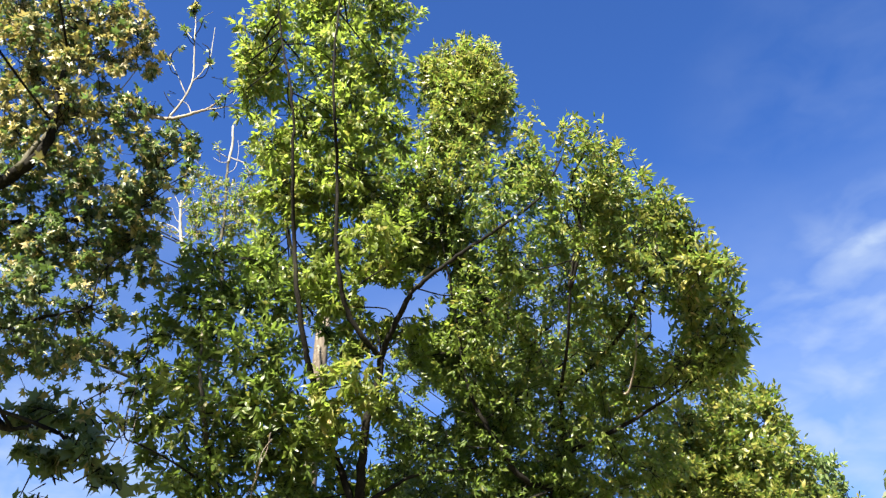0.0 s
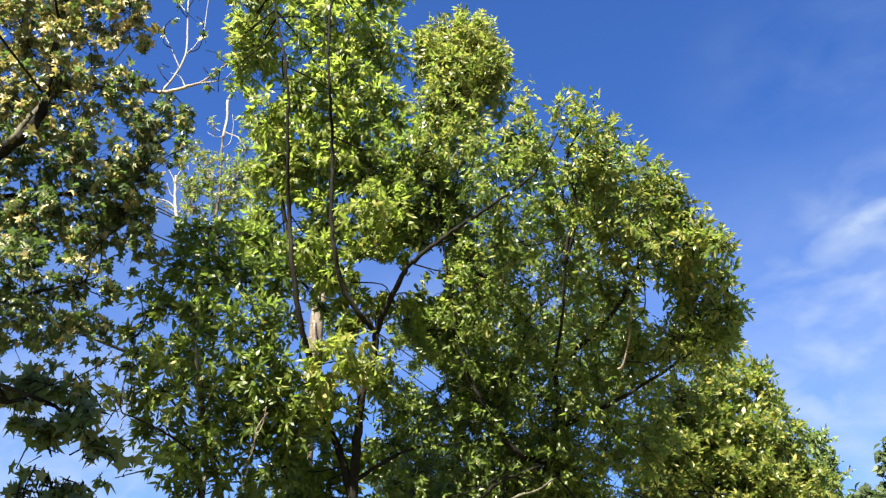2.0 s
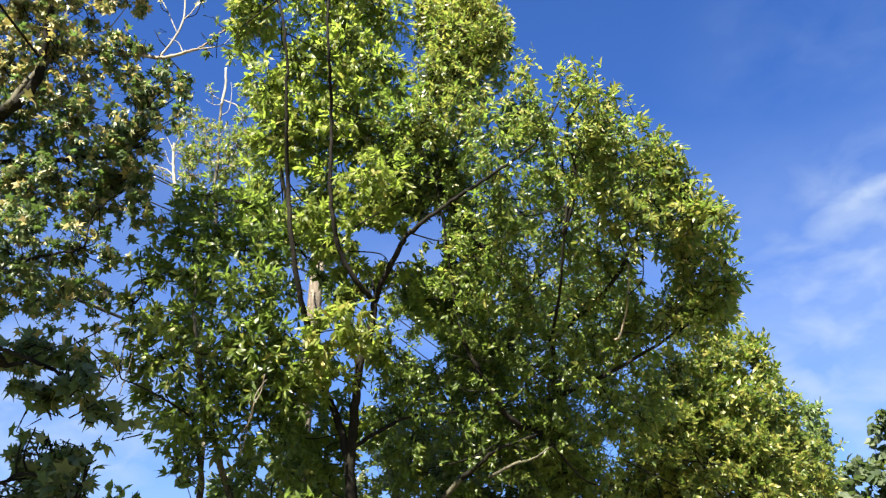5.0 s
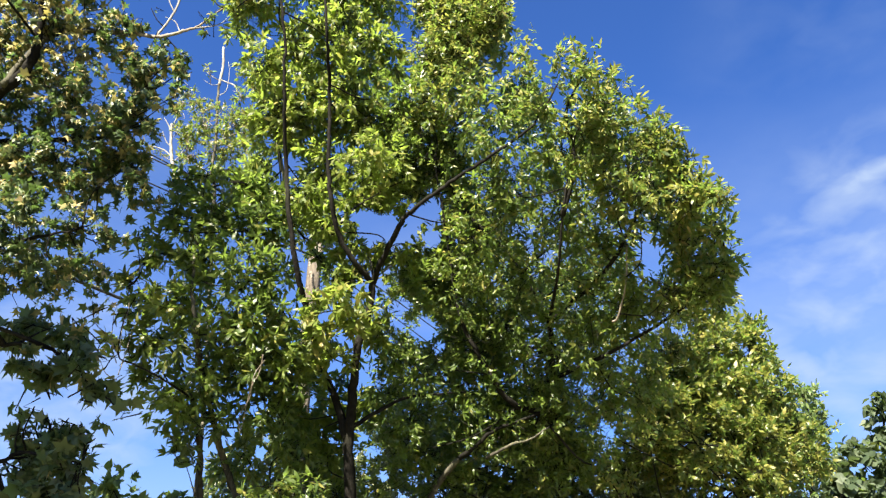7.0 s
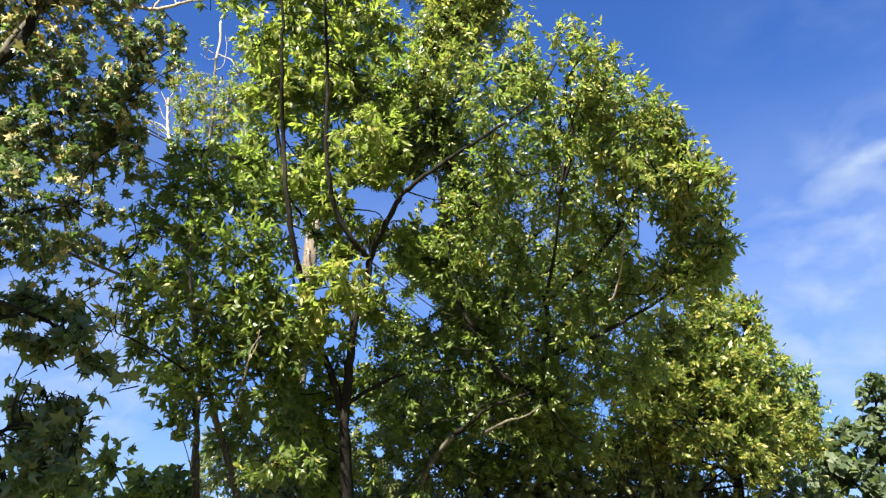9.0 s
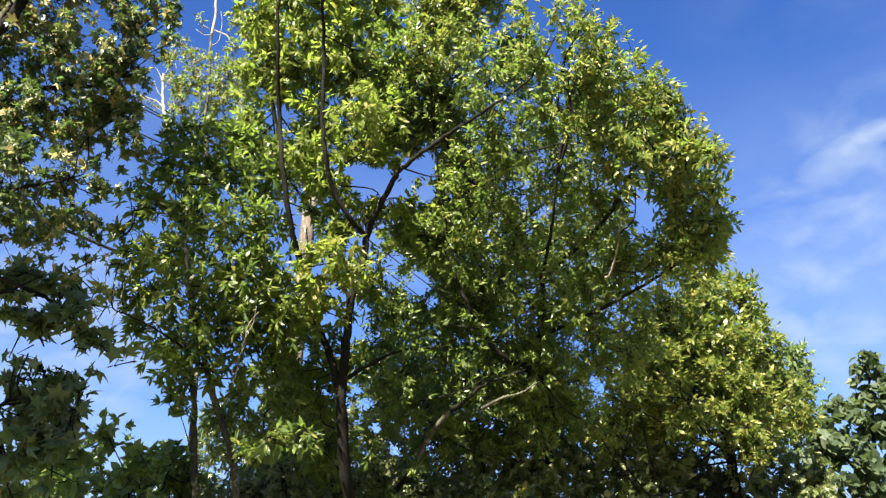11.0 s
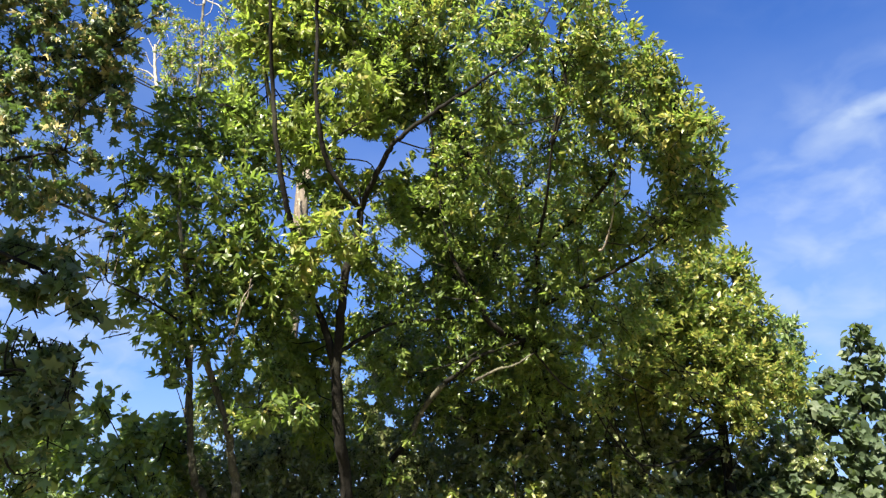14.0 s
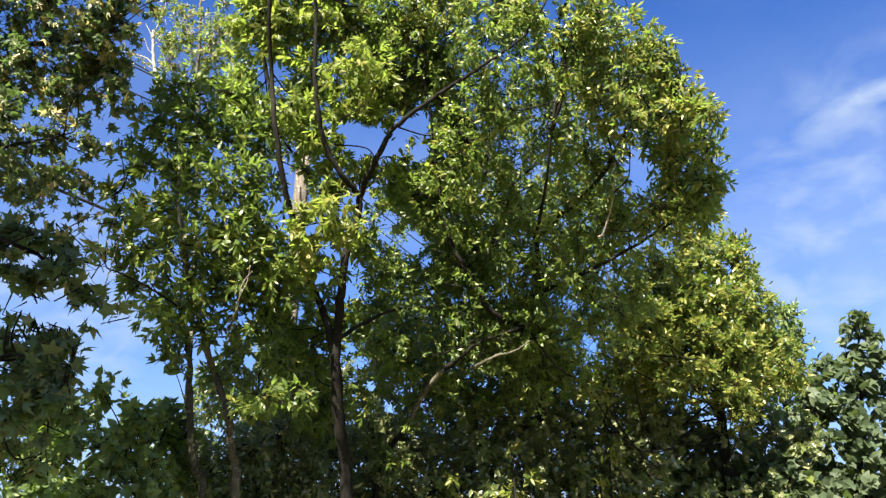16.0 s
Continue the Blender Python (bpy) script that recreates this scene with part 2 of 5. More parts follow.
# ---- leaf shapes: unit length along y, face up ----
def star_leaf(droop=0.2, wide=1.0):
    """Five pointed lobes."""
    out = [(-172, 0.16), (-128, 0.5), (-105, 0.3), (-62, 0.62), (-32, 0.3), (0, 0.68), (32, 0.3), (62, 0.62), (105, 0.3), (128, 0.5), (172, 0.16)]
    v = [(0, 0.32, 0.05)]
    for d, r in out:
        x, y = wide * r * math.sin(radians(d)), 0.32 + r * math.cos(radians(d))
        v.append((x, y, 0.05 - droop * r * r * 1.3))
    v.append((0, 0.0, 0.0))
    m = len(out)
    f = [(0, i + 1, i) for i in range(1, m)] + [(0, 1, m + 1), (0, m + 1, m)]
    return np.array(v, float), np.array(f)


def heart_leaf(half=0.42, droop=0.22, lobed=0.0):
    out = [(0, 0.0), (-0.45, -0.08), (-0.9, 0.12), (-1.0, 0.36), (-0.78 - lobed, 0.58), (-0.46 + lobed, 0.76), (0, 0.96), (0.46 - lobed, 0.76), (0.78 + lobed, 0.58), (1.0, 0.36), (0.9, 0.12), (0.45, -0.08)]
    v = [(0, 0.4, -0.04)] + [(x * half, y, 0.1 * abs(x) - droop * y * y) for x, y in out]
    m = len(out)
    f = [(0, (i % m) + 1, i) for i in range(1, m + 1)]
    return np.array(v, float), np.array(f)


def seated(pos, axis, up, size, shape):
    """Vertices of many leaves of one shape: places, directions, faces, lengths."""
    y = axis / np.linalg.norm(axis, axis=1)[:, None]
    x = np.cross(y, up)
    x /= np.linalg.norm(x, axis=1)[:, None] + 1e-9
    z = np.cross(x, y)
    return (pos[:, None] + size[:, None, None] * (shape[None, :, 0:1] * x[:, None] + shape[None, :, 1:2] * y[:, None] + shape[None, :, 2:3] * z[:, None])), x, y, z


def unit(v):
    return v / (np.linalg.norm(v, axis=-1, keepdims=True) + 1e-9)


def outside(places, gaps, rng):
    """Which places lie outside the open windows in the crowns."""
    keep = np.ones(len(places), bool)
    for p0, p1, gr in gaps:
        p0, p1 = np.array(p0), np.array(p1)
        ax = p1 - p0
        h = np.clip(((places - p0) @ ax) / (ax @ ax), 0, 1)
        dist = np.linalg.norm(places - p0 - h[:, None] * ax, axis=1)
        ragged = 0.8 + 0.5 * np.sin(5.3 * places[:, 0] + 7.7 * places[:, 2]) * np.sin(6.1 * places[:, 1] - 4.3 * places[:, 2])
        keep &= dist > gr * (0.4 + 0.6 * h) * (ragged + 0.3 * rng.random(len(places)))
    return keep


def leaf_points(rng, lobes, gaps, per_area, size, spread, hang, reach, wild):
    """Leaf sprays in rough lobes. Returns places, axes, faces, lengths, lobe numbers, and the twigs as pairs of points."""
    P, A, U, S, I, T = [], [], [], [], [], []
    for li, lobe in enumerate(lobes):
        c, r = np.array(lobe[:3]), lobe[3]
        thick = lobe[4] if len(lobe) > 4 else 1.0
        count = max(1, round(per_area * thick * 8.0 * r * r / (size * size)))
        u = unit(rng.normal(size=(count, 3)))
        rad = 1.1 * r * rng.random(count) ** 0.4 * (0.8 + 0.4 * rng.random(count))
        tip = c + u * rad[:, None] * np.array([1, 1.35, 1])
        d = unit(u * 0.75 + rng.normal(size=(count, 3)) * 0.4 + np.array([0, 0, 0.45 - hang]))
        d = np.where((d * u).sum(1)[:, None] < 0.35, unit(d + 1.1 * u), d)
        tl = min(reach, max(0.13, 0.75 * r + 0.04)) * (0.7 + 0.6 * rng.random(count))
        root = tip - d * tl[:, None]
        T += list(zip(root, tip, np.full(count, li)))
        k = 12
        side = unit(np.cross(d, rng.normal(size=(count, 3))))
        other = np.cross(d, side)
        for j in range(k):
            s = 0.48 + 0.52 * (j + 0.6 * rng.random(count)) / k
            s = np.minimum(s, 1)
            th = (spread * (1.55 - 1.1 * s) + 0.16 * rng.normal(size=count))
            az = j * 2.4 + 0.5 * rng.normal(size=count)
            out = np.cos(az)[:, None] * side + np.sin(az)[:, None] * other
            ax = d * np.cos(th)[:, None] + out * np.sin(th)[:, None] + np.array([0, 0, -0.5 * hang])
            P.append(root + d * (tl * s)[:, None])
            A.append(ax)
            U.append(unit(d * 0.9 - out * 0.3 + np.array([0, 0, 0.6]) + wild * rng.normal(size=(count, 3))))
            S.append(size * (0.62 + 0.62 * rng.random(count)) * np.where(s > 0.9, 0.85, 1.0))
            I.append(np.full(count, li))
    P, A, U, S, I = np.vstack(P), unit(np.vstack(A)), np.vstack(U), np.concatenate(S), np.concatenate(I)
    # hollows between the clumps of foliage, through which sun reaches the inside
    waves = unit(rng.normal(size=(3, 3))) * np.array([[9.0], [15.0], [21.0]])
    field = np.sin(P @ waves.T + rng.random(3) * 6.28).sum(1)
    small = np.array([min(1.0, 0.15 + lobe[3] / 0.25) for lobe in lobes])[I]
    keep = (rng.random(len(P)) < np.where(field < -0.9, 0.42, 0.92) * small) & outside(P + A * S[:, None] * 0.5, gaps, rng)
    if T:
        free = outside(np.array([t[1] for t in T]), gaps, rng) & outside(np.array([0.5 * t[0] + 0.5 * np.array(lobes[t[2]][:3]) for t in T]), gaps, rng)
        T = [t for t, ok in zip(T, free) if ok]
    return P[keep], A[keep], U[keep], S[keep], I[keep], T


def plant(name, label, category, base, limbs, mats, bark, size, per_area=1.0, gaps=(), seed=1, group="", spread=1.0, hang=0.25, reach=0.3, single=300, turned=0.08, variants=(), trunk_name="trunk", open_side=-99.0, deep=0.0, deep_from=0.0, wild=0.75):
    """A tree or shrub: stems and limbs as tubes, branches out to its leaf lobes, twigs, and leaves.
    limbs: (points, radius at the foot, radius at the end, lobes, share of turning leaves)."""
    rng = np.random.default_rng(seed)
    root = new(name)
    root.location = base
    tagged(root, label, category, group)
    base = np.array(base, float)
    lines, stems, lobes, share = [], [], [], []
    for k, limb in enumerate(limbs):
        pts, r0, r1 = limb[:3]
        line = smooth_line(pts, 7)
        line[1:-1] += rng.normal(size=line[1:-1].shape) * min(0.007, r0 * 0.12)
        lines.append(line)
        pile = Pile()
        pile.add(tube(line, r0, r1, 10 if r0 > 0.04 else 7, 0.03, rng))
        wood = limb[5] if len(limb) > 5 else bark
        stems.append(part(trunk_name if k == 0 else "limb", pile.mesh("limb", [wood], base), root))
        for lobe in (limb[3] if len(limb) > 3 else []):
            lobes.append(lobe)
            share.append(limb[4] if len(limb) > 4 else turned)
    if not lobes:
        return root
    # the crown goes on behind its front clumps
    for lobe, turning in list(zip(lobes, share)) if deep else []:
        if 0.14 <= lobe[3] < 0.6 and lobe[2] > deep_from:
            lobes.append((lobe[0] * (1 + 0.13 * deep), lobe[1] + deep, lobe[2] + 0.6 * deep, lobe[3], 0.75 if lobe[3] < 0.36 else 0.3))
            share.append(turning * 0.6)
    wood_points = np.vstack(lines)
    bearer = np.concatenate([np.full(len(l), k) for k, l in enumerate(lines)])
    P, A, U, S, I, T = leaf_points(rng, lobes, gaps, per_area, size, spread, hang, reach, wild)
    twigs = Pile()
    for lobe in lobes:
        c = np.array(lobe[:3])
        cost = np.linalg.norm(wood_points - c, axis=1) + 1.2 * np.maximum(0, wood_points[:, 2] - c[2] + 0.15)
        near = int(np.argmin(cost))
        foot = wood_points[near]
        length = np.linalg.norm(c - foot)
        if length > 0.12 and outside(np.array([c, 0.6 * c + 0.4 * foot]), gaps, rng).all():
            knee = foot * 0.5 + c * 0.5 + rng.normal(size=3) * 0.12 * length + np.array([0, 0, -0.06 * length])
            pile = Pile()
            pile.add(tube(smooth_line([foot, knee, c, c + (c - knee) * min(0.25, 0.08 / length)], 4), 0.006 + 0.0035 * length, 0.003, 5))
            part("branch", pile.mesh("branch", [bark], base), stems[bearer[near]])
    for q0, q1, li in T:
        if rng.random() < 0.5:
            c = np.array(lobes[li][:3])
            inner = q0 * 0.45 + c * 0.55 + rng.normal(size=3) * 0.05
            twigs.add(tube(np.array([inner, q0 + rng.normal(size=3) * 0.02, 0.25 * q0 + 0.75 * q1]), 0.0055, 0.0022, 3))
    if twigs.n:
        part("twig_spray", twigs.mesh("twig_spray", [bark], base), root, kind="stuff")
    share = np.array(share)
    kind = (rng.random(len(P)) < share[I]).astype(int)
    shapes = variants
    pick = rng.integers(0, len(shapes), len(P))
    front = np.argsort(P[:, 1] + 0.15 * rng.normal(size=len(P)) + 50 * (P[:, 0] < open_side))[:single]
    alone = np.zeros(len(P), bool)
    alone[front] = True
    V, F, M, n, singles = [], [], [], 0, []
    for si, (sv, sf) in enumerate(shapes):
        own = [tri_mesh("leaf", sv, sf, [mats[g]]) for g in (0, 1)]
        sel = (pick == si) & ~alone
        verts = seated(P[sel] - base, A[sel], U[sel], S[sel], sv)[0]
        cnt = len(verts)
        V.append(verts.reshape(-1, 3))
        F.append((sf[None] + (np.arange(cnt) * len(sv))[:, None, None]).reshape(-1, 3) + n)
        M.append(np.repeat(kind[sel], len(sf)))
        n += cnt * len(sv)
        for i in np.nonzero((pick == si) & alone)[0]:
            _, x, y, z = seated(P[i:i + 1], A[i:i + 1], U[i:i + 1], S[i:i + 1], sv)
            m = Matrix(np.column_stack([x[0], y[0], z[0]]).tolist()).to_4x4()
            singles.append((own[kind[i]], Matrix.Translation((P[i] - base).tolist()) @ m @ Matrix.Diagonal((S[i], S[i], S[i], 1))))
    crown = part("crown", tri_mesh("crown", np.vstack(V), np.vstack(F), mats, np.concatenate(M)), root, kind="stuff")
    for me, place in singles:
        part("leaf", me, crown).matrix_basis = place
    return root


def blade_leaf(half=0.14, droop=0.2, twist=0.05):
    """A slim pointed leaf, bent down along its length and slightly twisted."""
    v = [(0, 0, 0)]
    for si, wi, turn in ((0.3, 0.95, 1.0), (0.66, 0.82, -0.5)):
        z = -droop * si * si
        v += [(-half * wi, si, z + twist * turn), (half * wi, si, z - twist * turn)]
    v.append((0, 1, -droop))
    return np.array(v, float), np.array([(0, 2, 1), (1, 2, 4), (1, 4, 3), (3, 4, 5)])


SMALL = [blade_leaf(0.19, 0.12), blade_leaf(0.165, 0.28, -0.06), blade_leaf(0.21, 0.04, 0.03), blade_leaf(0.18, -0.1, 0.08)]
LANCE = [blade_leaf(0.15, 0.16), blade_leaf(0.13, 0.32, -0.05), blade_leaf(0.165, 0.08, 0.04), blade_leaf(0.14, 0.45, 0.07)]
SLIM = [blade_leaf(0.15, 0.2), blade_leaf(0.125, 0.36, -0.05), blade_leaf(0.165, 0.1, 0.03), blade_leaf(0.14, 0.0, 0.08)]
STAR = [star_leaf(), star_leaf(0.35), star_leaf(0.7, 0.72), star_leaf(0.5, 0.5), star_leaf(0.9, 0.85)]
MIXED = [blade_leaf(0.18, 0.2), blade_leaf(0.2, 0.05, -0.05), heart_leaf(0.3, 0.25), heart_leaf(0.38, 0.3)]
HEART = [heart_leaf(), heart_leaf(0.36, 0.35), heart_leaf(0.47, 0.1, 0.14), heart_leaf(0.42, 0.25, 0.2)]

# ---- ground ----
rng = np.random.default_rng(5)
rings = [0, 3, 6, 9, 12, 16, 22, 32, 60, 150, 500, 3000]
gv, gf = [(0, 0, 0)], []
for ri, rr in enumerate(rings[1:]):
    for j in range(32):
        ang = 2 * math.pi * j / 32
        gv.append((rr * math.cos(ang), rr * math.sin(ang), 0.06 * noise.noise(Vector((rr * math.cos(ang) * 0.3, rr * math.sin(ang) * 0.3, 0))) if rr < 100 else 0))
for j in range(32):
    gf.append((0, 1 + j, 1 + (j + 1) % 32))
for ri in range(len(rings) - 2):
    for j in range(32):
        q, s, k = 1 + ri * 32, 1 + (ri + 1) * 32, (j + 1) % 32
        gf += [(q + j, s + j, s + k), (q + j, s + k, q + k)]
tagged(new("ground", tri_mesh("ground", gv, gf, [SOIL])), "uneven rough green and dry grass ground", "ground", kind="structure")

# ---- trees and shrubs ----
# windows in the crowns through which the sky shows: from, to, radius
CROWN_GAPS = [
    ((-0.42, 4.33, 4.22), (-1.20, 12.06, 9.02), 0.21), ((-0.53, 4.34, 4.18), (-1.50, 12.11, 8.92), 0.11),
    ((-0.06, 4.35, 4.16), (-0.19, 12.11, 8.86), 0.16), ((-0.04, 4.27, 4.33), (-0.15, 11.90, 9.34), 0.12), ((1.40, 4.40, 3.99), (3.90, 12.26, 8.38), 0.15), ((1.32, 4.42, 3.95), (3.68, 12.31, 8.27), 0.08),
]
CROWN_GAPS += [
    ((1.07, 4.84, 3.00), (3.39, 15.42, 6.19), 0.13), ((0.67, 4.40, 4.01), (1.84, 12.27, 8.43), 0.1), ((-0.70, 4.74, 3.30), (-1.99, 13.21, 6.45), 0.08),
    ((-0.84, 4.81, 3.13), (-2.37, 13.42, 5.98), 0.08), ((-1.17, 4.93, 2.89), (-3.29, 13.73, 5.31), 0.14), ((-0.43, 4.91, 2.90), (-1.23, 13.69, 5.32), 0.16), ((-0.86, 4.45, 3.96), (-2.43, 12.40, 8.29), 0.13),
    ((-0.07, 4.59, 3.61), (0.04, 12.96, 6.93), 0.14), ((-1.08, 4.18, 4.58), (-3.04, 11.65, 10.03), 0.2), ((-1.47, 4.58, 3.69), (-4.15, 12.77, 7.53), 0.12)]
CROWN_GAPS += [
    ((-0.25, 4.4, 3.72), (-0.79, 14.0, 8.39), 0.22), ((-0.12, 4.4, 3.51), (-0.37, 14.0, 7.73), 0.33), ((-0.29, 4.4, 3.57), (-0.92, 14.0, 7.92), 0.20),
    ((-0.03, 4.4, 3.41), (-0.1, 14.0, 7.39), 0.17), ((-0.65, 4.4, 3.32), (-2.08, 14.0, 7.12), 0.23), ((-0.62, 4.4, 3.47), (-1.98, 14.0, 7.6), 0.14),
    ((-0.75, 4.4, 3.63), (-2.4, 14.0, 8.11), 0.13), ((-0.49, 4.4, 3.19), (-1.57, 14.0, 6.69), 0.09),
    ((-1.02, 4.4, 2.84), (-3.25, 14.0, 5.63), 0.10), ((-0.78, 4.4, 3.03), (-2.52, 14.0, 6.24), 0.15), ((-1.2, 4.4, 4.2), (-3.84, 14.0, 9.97), 0.10),
    ((0.67, 4.4, 4.03), (2.14, 14.0, 9.44), 0.10), ((0.94, 4.4, 2.9), (3.0, 14.0, 5.85), 0.15), ((-0.33, 4.4, 2.63), (-1.07, 14.0, 4.95), 0.14),
    ((-0.46, 4.4, 2.84), (-1.46, 14.0, 5.64), 0.10), ((-1.25, 4.4, 3.08), (-3.97, 14.0, 6.34), 0.12), ((-1.67, 4.4, 3.4), (-5.32, 14.0, 7.37), 0.11),
    ((-0.79, 4.4, 2.72), (-2.54, 14.0, 5.26), 0.08), ((0.54, 4.4, 2.97), (1.73, 14.0, 6.06), 0.10), ((-0.23, 4.4, 2.5), (-0.74, 14.0, 4.54), 0.12)]

CROWN_GAPS += [
    ((-0.36, 4.4, 4.3), (-1.14, 14.0, 10.14), 0.44), ((-0.51, 4.4, 4.36), (-1.6, 14.0, 10.32), 0.30), ((-0.21, 4.4, 4.38), (-0.66, 14.0, 10.39), 0.32), ((-0.34, 4.4, 4.18), (-1.07, 14.0, 9.75), 0.28),
    ((1.39, 4.4, 4.0), (4.41, 14.0, 9.18), 0.20), ((-0.55, 4.4, 3.84), (-1.73, 14.0, 8.67), 0.12)]

# open air in front of the leaning limb
CROWN_GAPS += [
    ((-0.07, 5.0, 2.63), (-0.13, 9.0, 3.49), 0.15), ((0.02, 5.0, 2.77), (0.03, 8.75, 3.68), 0.16), ((0.1, 5.0, 2.86), (0.17, 8.6, 3.8), 0.13), ((0.46, 5.0, 2.97), (0.73, 8.0, 3.82), 0.13), ((0.57, 5.0, 3.02), (0.91, 7.95, 3.89), 0.10)]

# narrow openings through the crowns towards the sun, which let flecks of light down to the undergrowth
flecks = np.random.default_rng(77)
way_up = np.array(sun_dir)
FLECKED = list(CROWN_GAPS)
# clumps of the undergrowth that stand in the sun
SUNLIT = [(2.30, 10.10, 3.09, 0.22), (2.04, 10.10, 3.48, 0.16), (2.23, 10.10, 4.03, 0.21), (1.07, 10.10, 3.08, 0.17), (1.42, 10.10, 2.98, 0.14), (0.46, 10.10, 3.50, 0.15), (0.73, 8.30, 3.85, 0.19), (-0.02, 8.80, 3.66, 0.19), (0.46, 9.10, 4.33, 0.14), (1.87, 10.10, 4.26, 0.15), (-1.38, 9.70, 2.94, 0.12), (2.00, 8.90, 3.72, 0.16), (2.25, 8.90, 4.12, 0.12)]
SUN_HOLES = [(tuple(np.array(spot[:3]) + way_up * 0.3), tuple(np.array(spot[:3]) + way_up * 9.0), spot[3] * 1.5) for spot in SUNLIT]
FLECKED += SUN_HOLES
for low, high, number in (((-0.6, 8.8, 2.0), (3.6, 10.6, 4.0), 200), ((-1.8, 8.0, 3.2), (3.2, 9.4, 5.2), 12)):
    for spot in flecks.uniform(low, high, (number, 3)):
        FLECKED.append((tuple(spot + way_up * 0.2), tuple(spot + way_up * 9.0), flecks.uniform(0.08, 0.18)))

limbs = []
limbs.append(([(-0.91, 9.09, 0.0), (-0.90, 9.04, 2.48), (-0.97, 8.63, 3.15), (-1.02, 8.23, 3.81), (-0.99, 8.03, 4.27), (-0.94, 7.81, 4.78), (-0.82, 7.63, 5.17), (-0.77, 7.50, 5.48)], 0.076, 0.036,
     [(-0.46, 7.57, 5.78, 0.25), (-0.79, 7.64, 5.89, 0.16), (-1.04, 7.60, 6.00, 0.14), (-1.22, 7.75, 4.68, 0.24), (-1.59, 7.73, 4.73, 0.28), (-1.03, 7.64, 5.66, 0.20), (-0.77, 7.87, 5.11, 0.28), (-1.18, 7.74, 5.94, 0.14), (-0.90, 7.53, 5.91, 0.11)]
     + [(-0.52, 7.56, 5.83, 0.15), (-0.26, 7.59, 5.98, 0.13), (-1.26, 7.77, 5.62, 0.17), (-0.71, 7.60, 5.72, 0.13), (-0.37, 7.54, 6.11, 0.13), (-0.47, 7.46, 6.29, 0.09), (-1.21, 7.99, 5.85, 0.19), (-1.32, 8.01, 5.57, 0.17), (-1.42, 8.61, 4.46, 0.23), (-1.23, 8.89, 4.31, 0.20), (-0.93, 8.98, 4.59, 0.25), (-1.33, 9.04, 4.72, 0.24), (-1.22, 8.76, 5.10, 0.24), (-1.02, 7.23, 6.33, 0.19), (-0.68, 7.23, 6.33, 0.16), (0.17, 7.54, 6.33, 0.19)]
     + [(-1.03, 7.41, 6.18, 0.15), (-0.44, 7.49, 6.21, 0.18), (-0.26, 7.48, 6.24, 0.17), (-0.63, 7.61, 5.96, 0.14), (-0.05, 7.82, 5.96, 0.20)], 0.07))
limbs.append(([(-1.16, 7.28, 5.99), (-1.06, 7.11, 6.11), (-0.75, 6.94, 6.25), (-0.45, 6.87, 6.39)], 0.012, 0.005,
     [(-0.79, 7.02, 6.30, 0.26), (-0.88, 6.92, 6.53, 0.28), (-1.00, 7.11, 6.11, 0.13), (-1.30, 7.34, 6.10, 0.20), (-1.46, 7.23, 6.36, 0.24)], 0.04))
limbs.append(([(-0.82, 7.63, 5.17), (-0.96, 7.37, 5.01), (-1.11, 7.17, 4.98), (-1.30, 7.10, 4.91)], 0.014, 0.005,
     [(-1.06, 7.15, 5.04, 0.24), (-1.29, 7.19, 4.95, 0.20), (-0.88, 7.10, 5.14, 0.15), (-0.95, 7.32, 4.89, 0.21), (-1.24, 7.37, 4.78, 0.21)], 0.2))
limbs.append(([(-0.77, 7.50, 5.48), (-0.95, 7.23, 5.58), (-1.12, 7.02, 5.83), (-1.19, 6.78, 6.13), (-1.23, 6.65, 6.54), (-1.24, 6.44, 7.26), (-1.22, 5.86, 7.57), (-1.26, 5.75, 8.16), (-1.25, 5.65, 9.00), (-1.24, 5.65, 9.87)], 0.034, 0.008,
     [(-1.30, 6.49, 10.58, 0.61), (-1.73, 6.50, 10.01, 0.45), (-0.83, 6.54, 10.14, 0.46), (-1.39, 6.68, 9.21, 0.56), (-0.82, 6.79, 9.22, 0.40), (-1.80, 6.93, 8.47, 0.41), (-1.22, 6.90, 8.33, 0.53), (-0.73, 7.03, 8.34, 0.32),
      (-1.61, 7.14, 7.62, 0.46), (-1.00, 7.19, 7.56, 0.52), (-1.39, 7.41, 6.88, 0.34), (-1.46, 7.93, 6.31, 0.15), (-1.70, 7.94, 6.29, 0.11)], 0.15))
limbs.append(([(-0.77, 7.50, 5.48), (-0.67, 7.23, 5.58), (-0.49, 6.92, 5.78), (-0.37, 6.76, 5.89), (-0.11, 6.50, 5.96), (0.20, 6.24, 6.05), (0.57, 5.97, 6.15), (0.87, 5.79, 6.31), (1.13, 5.61, 6.70)], 0.036, 0.008,
     [(-0.70, 6.60, 6.44, 0.36), (-0.40, 7.25, 6.28, 0.11)], 0.15))
